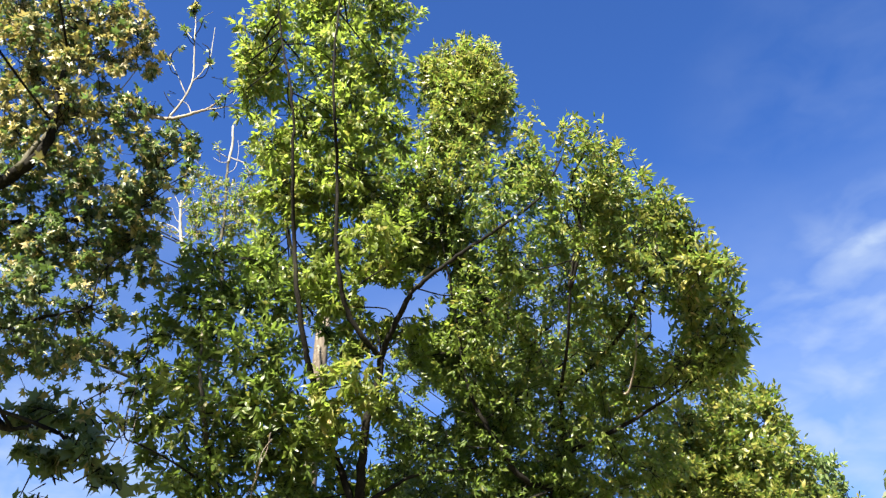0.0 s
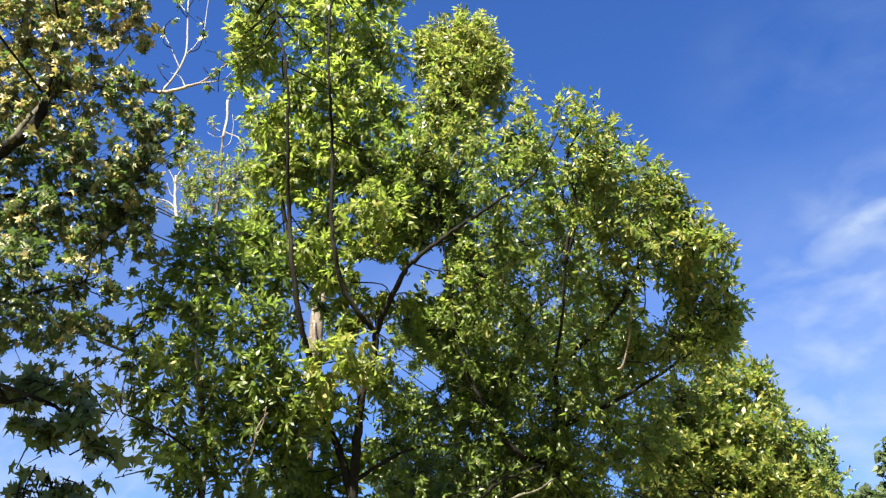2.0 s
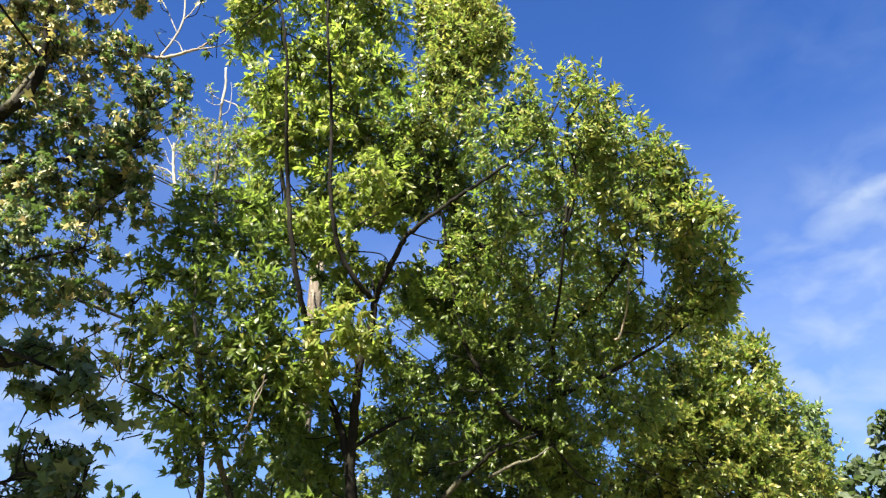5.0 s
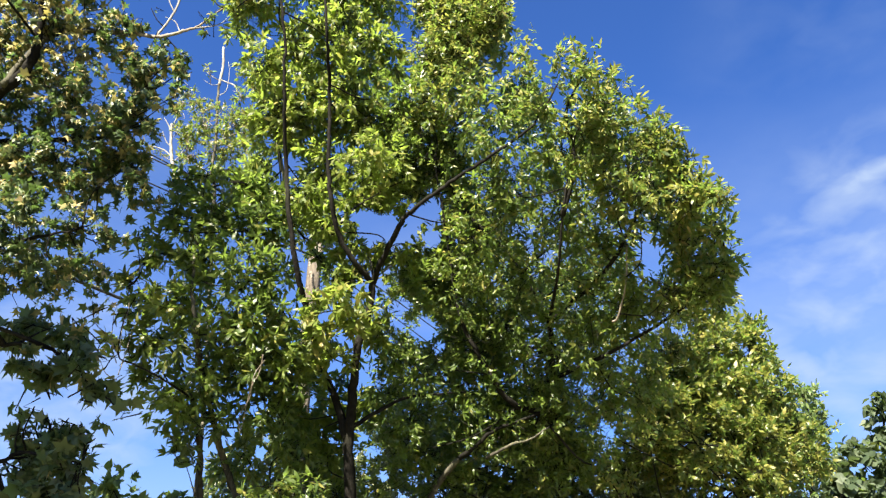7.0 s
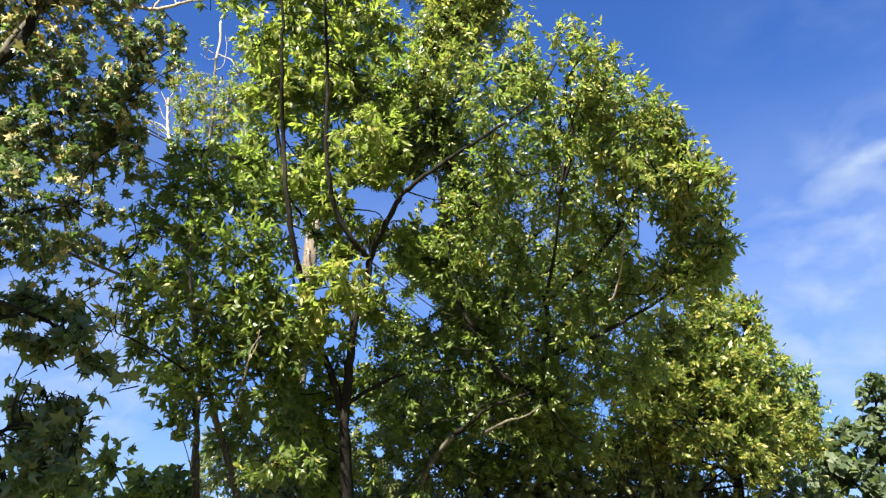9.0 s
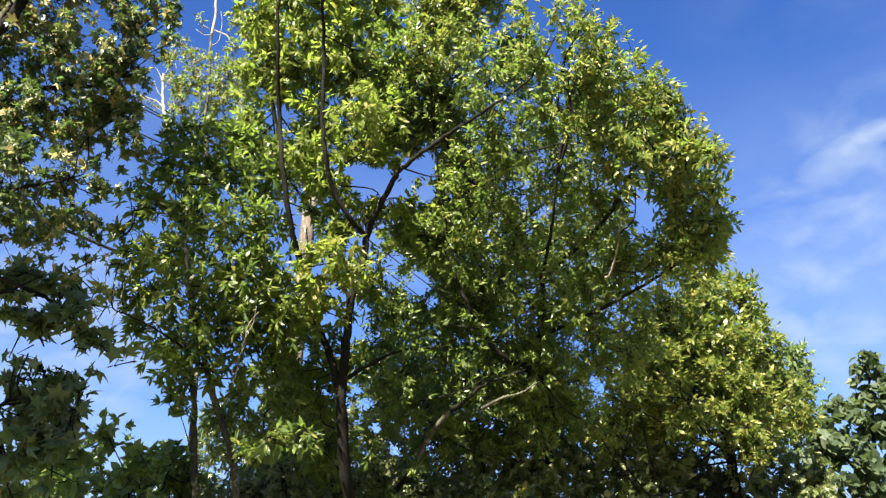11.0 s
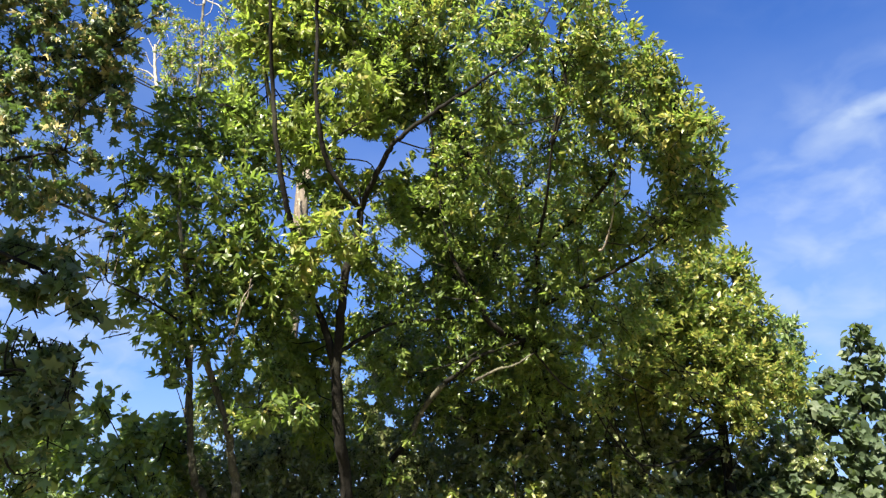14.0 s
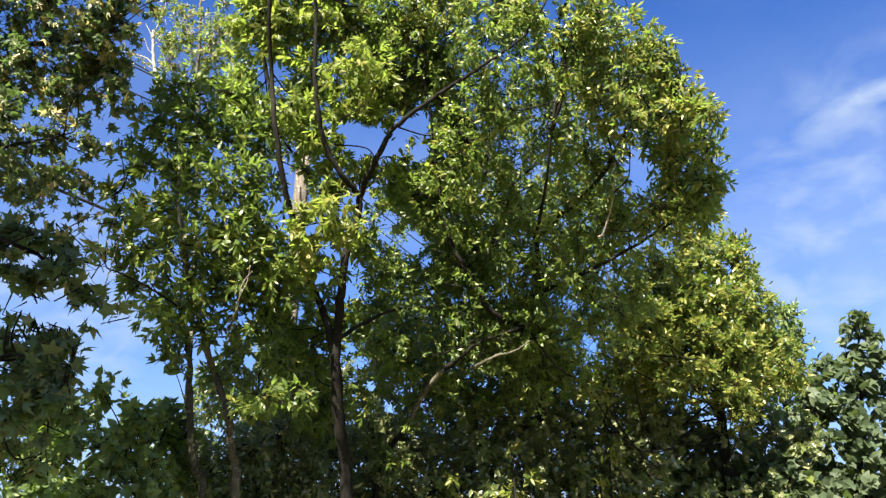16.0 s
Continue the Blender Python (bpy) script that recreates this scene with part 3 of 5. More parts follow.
limbs.append(([(-1.03, 8.18, 3.93), (-1.19, 8.09, 4.38), (-1.34, 8.06, 4.71), (-1.47, 7.55, 5.13), (-1.58, 7.13, 5.58), (-1.66, 6.89, 6.13), (-1.72, 6.80, 6.60), (-1.71, 6.32, 7.18), (-1.74, 6.03, 7.93), (-1.93, 5.93, 8.77), (-2.01, 5.61, 9.40)], 0.045, 0.008,
     [(-2.32, 6.20, 9.32, 0.29), (-2.26, 6.49, 8.91, 0.35), (-2.11, 6.00, 9.60, 0.21), (-2.47, 6.32, 9.15, 0.18), (-2.51, 6.60, 8.74, 0.16), (-2.09, 6.86, 8.01, 0.34), (-1.94, 7.13, 7.44, 0.37), (-1.73, 7.63, 6.55, 0.34), (-2.24, 7.21, 7.51, 0.20), (-2.39, 8.13, 7.49, 0.31), (-2.35, 8.38, 7.13, 0.31), (-1.62, 8.67, 6.45, 0.16)], 0.2))
limbs.append(([(-1.87, 8.01, 6.59), (-1.90, 7.91, 6.81), (-1.99, 7.75, 7.18), (-2.08, 7.57, 7.59)], 0.032, 0.02, [], 0.1, DEAD))
limbs.append(([(-1.00, 8.13, 4.04), (-0.75, 8.16, 4.21), (-0.44, 8.19, 4.39), (-0.13, 8.26, 4.46), (0.26, 8.34, 4.52)], 0.028, 0.008,
     [(-1.35, 9.02, 4.03, 0.34), (-1.65, 8.67, 4.34, 0.33), (-1.37, 9.44, 3.57, 0.42), (-1.59, 8.64, 4.89, 0.28), (-1.68, 9.15, 4.49, 0.31), (-1.55, 8.49, 5.24, 0.24), (-1.70, 9.36, 4.01, 0.29)], 0.05))
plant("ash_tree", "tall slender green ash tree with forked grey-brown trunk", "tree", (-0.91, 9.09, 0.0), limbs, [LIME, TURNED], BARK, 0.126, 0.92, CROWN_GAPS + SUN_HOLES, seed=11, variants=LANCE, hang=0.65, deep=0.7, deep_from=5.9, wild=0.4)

# the far side of the hickory's crown: clumps in loose rows behind the trunk
scatter = np.random.default_rng(29)
lower_west, lower_east, upper_west, upper_east = (np.array(p) for p in ((-0.80, 11.97, 4.76), (2.43, 11.73, 5.18), (-0.29, 10.94, 7.06), (2.67, 10.74, 7.40)))
rear_lobes = [(0.96, 7.31, 7.89, 0.35), (1.81, 7.33, 7.35, 0.41), (2.40, 7.53, 6.90, 0.39), (0.28, 7.45, 8.72, 0.38)]
for row in range(5):
    for step in range(5):
        u, v = step / 4, row / 4
        spot = (lower_west * (1 - u) + lower_east * u) * (1 - v) + (upper_west * (1 - u) + upper_east * u) * v + scatter.normal(size=3) * 0.12
        rear_lobes.append((*spot, 0.5, 0.35))

limbs = []
limbs.append(([(1.72, 11.78, 0.0), (1.71, 11.61, 2.76), (1.42, 9.45, 4.18), (1.20, 7.92, 5.19)], 0.06, 0.03,
     [(0.59, 5.87, 6.45, 0.45), (1.11, 5.88, 6.09, 0.46), (0.59, 6.43, 6.01, 0.49), (1.15, 6.48, 5.76, 0.54), (0.62, 8.07, 7.49, 0.77, 0.3), (1.50, 8.21, 7.30, 0.81, 0.3), (0.90, 8.67, 6.64, 0.81, 0.3), (1.85, 8.42, 6.32, 0.67, 0.3), (0.30, 9.17, 5.93, 0.74, 0.3), (0.38, 7.19, 5.79, 0.49), (0.93, 7.50, 5.54, 0.62)], 0.2))
limbs.append(([(1.20, 7.92, 5.19), (1.13, 6.98, 5.08), (1.12, 6.52, 5.15), (1.13, 6.15, 5.49), (1.20, 5.95, 5.92), (1.28, 5.90, 6.55)], 0.02, 0.006, []))
limbs.append(([(1.20, 7.92, 5.19), (0.74, 7.53, 5.85), (0.17, 7.53, 6.59), (-0.14, 7.41, 7.63), (-0.12, 6.82, 8.22), (0.06, 6.45, 8.92)], 0.03, 0.008,
     [(0.08, 6.52, 8.83, 0.36), (0.39, 6.43, 8.78, 0.33), (0.19, 6.56, 8.24, 0.44), (0.53, 6.49, 8.35, 0.34), (-0.09, 6.75, 7.97, 0.34), (0.35, 6.46, 7.34, 0.44), (-0.16, 6.83, 7.33, 0.36)], 0.5))
limbs.append(([(1.13, 6.15, 5.49), (1.25, 5.93, 5.97), (1.17, 5.70, 6.36), (1.30, 5.33, 6.53)], 0.03, 0.008,
     [(0.74, 5.42, 6.74, 0.25), (1.00, 5.38, 6.63, 0.27), (1.34, 5.29, 6.41, 0.24), (1.46, 5.34, 6.18, 0.21), (0.90, 5.63, 6.45, 0.33), (1.30, 5.60, 6.14, 0.37)]
     + [(-0.22, 6.60, 9.00, 0.21), (0.06, 6.50, 9.20, 0.21), (0.36, 6.50, 9.19, 0.21), (0.60, 6.50, 8.80, 0.20), (0.65, 6.50, 8.47, 0.16), (0.76, 5.50, 7.02, 0.15), (0.93, 5.40, 6.95, 0.12), (1.14, 5.40, 6.96, 0.11), (1.37, 5.40, 6.76, 0.14), (1.49, 5.40, 6.55, 0.13), (1.63, 5.40, 6.34, 0.14)]
     + [(1.73, 5.40, 6.18, 0.13), (1.93, 5.50, 6.10, 0.14), (2.07, 5.50, 5.86, 0.13), (2.21, 5.60, 5.74, 0.12), (2.24, 5.70, 5.61, 0.12), (2.47, 5.60, 5.31, 0.09), (2.42, 5.80, 5.19, 0.11), (2.59, 6.10, 4.97, 0.10), (2.57, 6.50, 4.87, 0.13), (2.35, 6.30, 4.99, 0.14), (2.23, 6.20, 5.38, 0.19)]
     + [(-0.15, 6.60, 9.17, 0.17), (0.22, 6.50, 9.34, 0.16), (0.45, 6.50, 9.15, 0.16), (0.68, 6.50, 8.65, 0.15), (-0.05, 6.60, 8.76, 0.21), (0.28, 6.50, 8.84, 0.22), (-0.29, 6.60, 8.78, 0.14), (0.05, 6.50, 8.37, 0.22), (0.39, 6.50, 8.27, 0.20)]
     + [(2.22, 6.20, 5.26, 0.14), (2.29, 6.30, 5.00, 0.14), (2.03, 6.50, 4.91, 0.15), (1.80, 6.00, 5.20, 0.11), (1.65, 6.20, 5.01, 0.11), (2.12, 6.50, 4.85, 0.15), (2.41, 6.20, 5.10, 0.10), (2.24, 6.00, 5.44, 0.14)], 0.46))
limbs.append(([(1.20, 7.92, 5.19), (1.65, 6.88, 5.29), (1.94, 6.28, 5.65), (2.25, 5.85, 5.62), (2.40, 5.62, 5.40)], 0.028, 0.006,
     [(1.67, 5.67, 6.05, 0.34), (1.90, 5.55, 5.88, 0.23), (2.10, 5.70, 5.67, 0.23), (2.17, 5.68, 5.35, 0.23), (2.34, 5.50, 5.26, 0.17), (1.69, 5.86, 5.61, 0.39), (2.08, 6.07, 5.49, 0.34), (1.40, 5.88, 5.75, 0.35)], 0.42))
limbs.append(([(1.29, 8.55, 4.75), (1.76, 7.39, 4.63), (2.34, 6.85, 4.84), (2.64, 6.33, 5.01)], 0.028, 0.006,
     [(2.41, 5.86, 5.10, 0.19), (2.52, 6.12, 4.91, 0.20), (2.41, 6.42, 4.83, 0.26), (2.20, 6.62, 4.88, 0.32), (1.62, 6.77, 5.53, 0.40), (1.53, 7.28, 5.15, 0.53), (1.89, 7.17, 4.97, 0.46), (2.32, 6.35, 5.27, 0.19), (2.72, 6.75, 4.88, 0.16), (1.82, 8.39, 4.35, 0.39), (2.16, 8.14, 4.40, 0.35), (1.33, 8.64, 4.29, 0.43)], 0.12))
limbs.append(([(1.35, 9.00, 4.47), (0.76, 8.19, 4.34), (0.38, 7.97, 4.86), (0.18, 7.79, 5.26), (0.02, 7.30, 6.10), (-0.10, 6.95, 6.75)], 0.04, 0.008,
     [(-0.50, 7.05, 7.52, 0.48), (-0.43, 7.31, 6.96, 0.48), (0.03, 7.15, 7.01, 0.47), (-0.43, 7.53, 6.81, 0.33), (-0.03, 7.41, 7.04, 0.33), (0.25, 7.78, 6.75, 0.31), (0.39, 8.03, 6.44, 0.32), (0.19, 8.23, 6.23, 0.30), (0.06, 8.36, 5.95, 0.32),
      (-0.45, 7.80, 5.26, 0.38, 0.8), (-0.52, 8.08, 4.89, 0.38, 0.8), (-0.26, 8.24, 4.75, 0.39, 0.8), (-0.65, 8.36, 4.52, 0.32, 0.8), (-0.17, 7.65, 5.61, 0.32, 0.8), (-0.01, 8.15, 5.21, 0.33, 0.8), (-0.40, 7.79, 5.54, 0.32, 0.8), (-0.39, 8.60, 4.19, 0.39, 0.8), (0.07, 8.58, 4.47, 0.40, 0.8), (-0.71, 8.85, 3.65, 0.39, 0.8), (-0.26, 8.90, 4.01, 0.40, 0.8), (0.28, 8.93, 4.16, 0.41, 0.8), (-0.66, 8.86, 4.13, 0.34, 0.8), (0.01, 9.33, 3.77, 0.42, 0.8), (0.40, 8.42, 4.83, 0.40, 0.8),
      (0.19, 7.81, 5.43, 0.51), (0.63, 8.03, 5.11, 0.57), (0.12, 8.36, 4.99, 0.52), (1.25, 8.02, 4.97, 0.63), (1.82, 7.95, 4.73, 0.55), (0.50, 8.63, 4.61, 0.58), (1.15, 8.68, 4.55, 0.58), (0.80, 8.68, 4.23, 0.43), (1.24, 9.15, 3.88, 0.41), (1.65, 9.09, 4.01, 0.38)], 0.06))
limbs.append(([(1.55, 10.51, 3.52), (1.43, 10.98, 4.94), (1.23, 11.13, 6.09), (1.14, 10.88, 7.15)], 0.045, 0.01,
     rear_lobes, 0.08))
limbs.append(([(1.67, 6.91, 4.74), (1.70, 6.80, 4.74), (1.76, 6.57, 5.00), (1.78, 6.43, 5.33)], 0.012, 0.008, [], 0.1, PALE))
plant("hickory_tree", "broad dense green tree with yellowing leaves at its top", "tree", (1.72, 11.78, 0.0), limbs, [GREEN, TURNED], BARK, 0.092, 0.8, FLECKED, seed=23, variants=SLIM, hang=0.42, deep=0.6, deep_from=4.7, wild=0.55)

limbs = []
limbs.append(([(-0.84, 10.35, 0.0), (-0.62, 10.04, 2.72), (-0.24, 9.40, 3.36), (-0.10, 9.20, 3.62), (0.10, 8.90, 3.84), (0.37, 8.60, 3.98), (0.56, 8.40, 4.09), (0.80, 8.30, 4.16), (1.12, 8.30, 4.28)], 0.042, 0.014,
     [(1.06, 10.07, 4.03, 0.45), (1.69, 10.13, 4.37, 0.54), (2.35, 10.41, 4.21, 0.47), (0.59, 9.58, 4.43, 0.44), (1.03, 9.61, 4.59, 0.44), (0.53, 9.91, 3.92, 0.44), (-0.38, 9.48, 2.95, 0.23), (1.18, 8.29, 4.11, 0.19), (-0.24, 8.88, 3.30, 0.12)], 0.05))
# paler bark here stands for sun on the low stretch and side branch
limbs.append(([(-0.23, 9.31, 3.36), (-0.10, 9.11, 3.60), (0.04, 8.92, 3.76), (0.17, 8.75, 3.86)], 0.036, 0.033, [], 0.1, MID))
limbs.append(([(0.48, 8.50, 3.82), (0.65, 8.30, 3.86), (0.75, 8.20, 3.89), (0.92, 8.15, 3.92), (1.15, 8.10, 4.05)], 0.02, 0.008, [(0.71, 8.10, 3.72, 0.08), (0.78, 8.10, 4.00, 0.07)], 0.3, MID))
plant("leaning_tree", "leaning tree limb, sunlit stretches painted paler, rising through the undergrowth", "tree", (-0.82, 10.14, 0.0), limbs, [GREEN, TURNED], BARK, 0.08, 0.55, FLECKED, seed=31, single=150, variants=SMALL)

limbs = []
limbs.append(([(4.33, 11.52, 0.0), (4.32, 11.35, 2.98), (4.14, 10.80, 4.24), (4.05, 10.34, 5.28)], 0.11, 0.03,
     [(3.70, 9.63, 5.68, 0.39), (4.21, 9.74, 5.65, 0.33), (3.29, 9.73, 5.21, 0.46), (3.90, 9.78, 5.08, 0.50), (4.53, 10.15, 5.21, 0.36), (3.08, 9.67, 5.60, 0.39), (3.56, 9.71, 6.23, 0.40), (2.86, 10.18, 5.21, 0.48), (4.28, 9.80, 6.01, 0.21), (4.48, 9.98, 5.58, 0.17)], 0.4))
limbs.append(([(4.14, 10.80, 4.24), (4.46, 10.40, 4.63), (4.90, 10.43, 4.81)], 0.04, 0.01,
     [(3.34, 9.88, 4.62, 0.42), (3.91, 9.86, 4.39, 0.49), (4.78, 10.40, 4.63, 0.38), (3.50, 10.02, 4.05, 0.34), (4.15, 10.12, 3.81, 0.34), (4.98, 10.56, 4.27, 0.32), (3.05, 10.08, 4.93, 0.39), (2.86, 9.91, 4.32, 0.34), (4.38, 10.17, 4.17, 0.38), (2.67, 9.83, 4.52, 0.29), (3.05, 10.03, 4.04, 0.30), (2.60, 10.29, 4.22, 0.25)]
     + [(2.65, 9.20, 5.09, 0.17), (2.85, 9.10, 4.70, 0.20), (2.52, 9.10, 4.63, 0.15), (2.97, 9.10, 4.34, 0.19), (2.68, 9.10, 4.24, 0.15), (3.11, 9.20, 3.94, 0.17), (2.86, 9.20, 3.87, 0.12), (3.26, 9.30, 5.00, 0.20), (3.49, 9.30, 4.55, 0.20), (2.38, 9.10, 4.21, 0.11), (3.69, 9.30, 5.02, 0.20), (3.85, 9.40, 4.45, 0.19), (3.47, 9.30, 4.06, 0.17), (3.87, 9.50, 3.90, 0.18), (4.00, 9.60, 3.57, 0.14), (1.93, 8.90, 3.74, 0.15), (2.12, 8.90, 3.63, 0.12), (2.13, 8.90, 4.09, 0.11), (2.40, 8.90, 4.15, 0.10), (1.81, 8.90, 3.84, 0.09), (2.31, 8.90, 3.87, 0.08)], 0.46))
limbs.append(([(4.14, 10.80, 4.24), (4.19, 11.12, 5.01), (4.16, 10.96, 5.87)], 0.05, 0.012,
     [(3.85, 11.13, 5.74, 0.61), (4.38, 11.40, 5.10, 0.70), (3.69, 11.56, 4.78, 0.61), (4.83, 11.60, 4.62, 0.57), (4.12, 10.69, 6.23, 0.36), (5.00, 11.32, 5.27, 0.37), (3.16, 11.42, 5.10, 0.53)], 0.04))
plant("yellowing_tree", "leafy tree with pale yellow-green sunlit foliage", "tree", (4.33, 11.52, 0.0), limbs, [GREEN, TURNED], BARK, 0.094, 0.8, CROWN_GAPS, seed=41, variants=SMALL)

limbs = []
limbs.append(([(7.05, 15.67, 0.0), (7.04, 15.23, 4.02), (6.99, 14.51, 5.63), (6.93, 14.11, 6.54)], 0.08, 0.015,
     [(6.90, 14.14, 6.49, 0.31), (7.07, 14.33, 6.04, 0.39), (6.80, 14.43, 5.83, 0.44), (7.19, 14.55, 5.53, 0.35), (6.97, 14.78, 5.03, 0.55)], 0.05))
plant("far_tree", "small grey-green tree standing behind the yellowing one", "tree", (7.05, 15.67, 0.0), limbs, [BROAD, TURNED], BARK, 0.12, 0.75, seed=43, single=100, variants=SMALL)

limbs = []
limbs.append(([(6.93, 12.52, 0.0), (6.88, 12.34, 3.12), (6.77, 11.81, 4.34), (6.70, 11.33, 5.43)], 0.06, 0.012,
     [(6.64, 11.35, 5.39, 0.23), (6.89, 11.41, 5.23, 0.21), (6.77, 11.56, 4.90, 0.32), (6.37, 11.71, 4.58, 0.37), (6.99, 11.73, 4.50, 0.44)], 0.03))
limbs.append(([(6.83, 12.16, 3.53), (6.27, 11.76, 3.97), (5.92, 11.63, 4.29)], 0.03, 0.01,
     [(6.01, 11.69, 4.13, 0.43), (6.51, 11.59, 3.85, 0.51), (7.35, 11.94, 4.02, 0.53), (5.66, 11.78, 3.46, 0.51), (6.24, 11.66, 3.20, 0.59), (6.82, 11.62, 3.28, 0.50), (4.81, 11.34, 2.99, 0.49), (5.54, 11.46, 2.69, 0.57), (6.51, 11.51, 2.55, 0.65)], 0.05))
plant("sycamore_sapling", "large-leaved sapling with dull green broad leaves", "tree", (6.93, 12.52, 0.0), limbs, [DUSTY, GREEN], BARK, 0.15, 0.46, seed=51, variants=HEART, spread=1.2, hang=0.5, reach=0.4)

limbs = []
# both stems take the mid-tone bark, sunlight on them put into its colour
limbs.append(([(-2.05, 8.80, 0.0), (-2.07, 8.75, 2.44), (-2.11, 8.55, 2.89), (-2.16, 8.26, 3.31), (-2.31, 8.09, 3.70), (-2.43, 7.78, 4.16), (-2.43, 7.21, 4.45), (-2.44, 6.85, 4.78), (-2.53, 6.85, 5.28), (-2.58, 6.90, 5.91), (-2.56, 6.79, 6.40)], 0.055, 0.005,
     [(-2.56, 6.86, 6.24, 0.25), (-2.79, 6.88, 5.96, 0.25), (-2.35, 6.97, 5.99, 0.33), (-2.04, 7.11, 5.91, 0.33), (-2.91, 6.96, 5.53, 0.22), (-2.52, 6.98, 5.48, 0.38), (-2.01, 7.14, 5.34, 0.38), (-3.00, 7.04, 5.11, 0.18), (-3.20, 7.01, 5.19, 0.14), (-3.10, 6.99, 5.48, 0.17), (-3.18, 7.20, 5.00, 0.15), (-3.11, 7.36, 4.63, 0.19), (-2.63, 7.19, 5.00, 0.38), (-2.10, 7.24, 4.87, 0.44), (-1.74, 7.29, 5.00, 0.32), (-2.03, 7.21, 6.41, 0.26)]
     + [(-1.92, 7.46, 6.09, 0.24), (-1.85, 7.63, 5.72, 0.24), (-2.28, 7.15, 6.55, 0.24)]
     + [(-2.76, 6.90, 6.42, 0.16), (-2.99, 7.00, 6.33, 0.14), (-2.59, 6.90, 6.54, 0.14), (-3.10, 7.00, 6.12, 0.11), (-2.41, 7.10, 6.64, 0.15), (-2.18, 7.20, 6.48, 0.17), (-2.88, 6.90, 6.57, 0.09), (-3.24, 7.00, 5.73, 0.10), (-3.14, 7.00, 5.87, 0.10)], 0.06, MID))
limbs.append(([(-2.38, 8.91, 0.0), (-2.45, 8.89, 2.39), (-2.54, 8.74, 2.73), (-2.57, 8.44, 3.16), (-2.58, 8.19, 3.72), (-2.62, 7.90, 4.14), (-2.74, 7.64, 4.49), (-2.89, 7.40, 4.77)], 0.052, 0.012,
     [(-2.91, 7.31, 4.73, 0.29), (-2.41, 7.31, 4.49, 0.43), (-1.89, 7.52, 4.48, 0.44), (-3.05, 7.48, 4.36, 0.20), (-2.73, 7.56, 4.18, 0.32), (-2.29, 7.70, 4.08, 0.35), (-1.75, 7.88, 4.14, 0.36), (-3.24, 7.23, 4.95, 0.10), (-3.42, 7.41, 4.77, 0.12), (-2.70, 7.83, 3.81, 0.13), (-2.01, 8.16, 3.78, 0.28), (-1.62, 8.34, 3.84, 0.31), (-2.34, 8.41, 3.72, 0.22), (-2.69, 7.89, 3.67, 0.14), (-2.65, 7.99, 3.94, 0.18), (-1.75, 7.71, 4.53, 0.30)], 0.05, MID))
limbs.append(([(-2.13, 8.30, 3.20), (-1.87, 8.05, 3.27), (-1.54, 7.80, 3.33), (-1.16, 7.59, 3.29)], 0.018, 0.005,
     [(-1.63, 7.70, 3.31, 0.20), (-1.27, 7.60, 3.29, 0.18), (-1.82, 7.85, 3.23, 0.20)], 0.1))
limbs.append(([(-2.49, 7.40, 4.11), (-2.77, 7.10, 4.24), (-3.00, 6.95, 4.32), (-3.12, 6.90, 4.39), (-3.14, 6.90, 4.78), (-3.05, 6.90, 5.08)], 0.012, 0.003, [(-3.19, 6.90, 5.21, 0.09), (-3.04, 6.90, 5.06, 0.05), (-3.21, 6.90, 4.84, 0.05)], 0.5, BARK))
limbs.append(([(-3.15, 6.90, 4.42), (-3.27, 6.90, 4.59), (-3.40, 6.90, 4.70), (-3.48, 6.90, 4.84)], 0.006, 0.003, [(-3.44, 6.90, 4.68, 0.08), (-3.29, 6.90, 4.55, 0.08), (-3.49, 6.90, 4.59, 0.05)], 0.5, PALE))
limbs.append(([(-3.12, 6.90, 4.30), (-3.20, 6.90, 4.48), (-3.25, 6.90, 4.78), (-3.24, 6.90, 4.93)], 0.005, 0.002, [(-3.17, 6.90, 4.39, 0.07), (-3.10, 6.90, 4.54, 0.05)], 0.5, PALE))
limbs.append(([(-3.08, 6.90, 4.18), (-3.05, 6.90, 4.42), (-3.04, 6.90, 4.60), (-3.00, 6.90, 4.75)], 0.005, 0.002, [(-3.04, 6.90, 4.69, 0.06)], 0.5, PALE))
limbs.append(([(-3.08, 6.90, 4.13), (-3.21, 6.90, 4.21), (-3.31, 6.90, 4.39)], 0.005, 0.002, [(-3.27, 6.90, 4.30, 0.07), (-3.10, 6.90, 4.16, 0.05)], 0.5, PALE))
limbs.append(([(-3.11, 6.90, 4.42), (-3.14, 6.90, 4.66), (-3.12, 6.90, 4.87), (-3.18, 6.90, 5.12)], 0.005, 0.002, [], 0.5, PALE))
plant("twin_stem_tree", "bushy green tree on two thin crooked stems", "tree", (-2.15, 8.70, 0.0), limbs, [GREEN, TURNED], BARK, 0.124, 0.85, CROWN_GAPS, seed=61, variants=LANCE, hang=0.4)

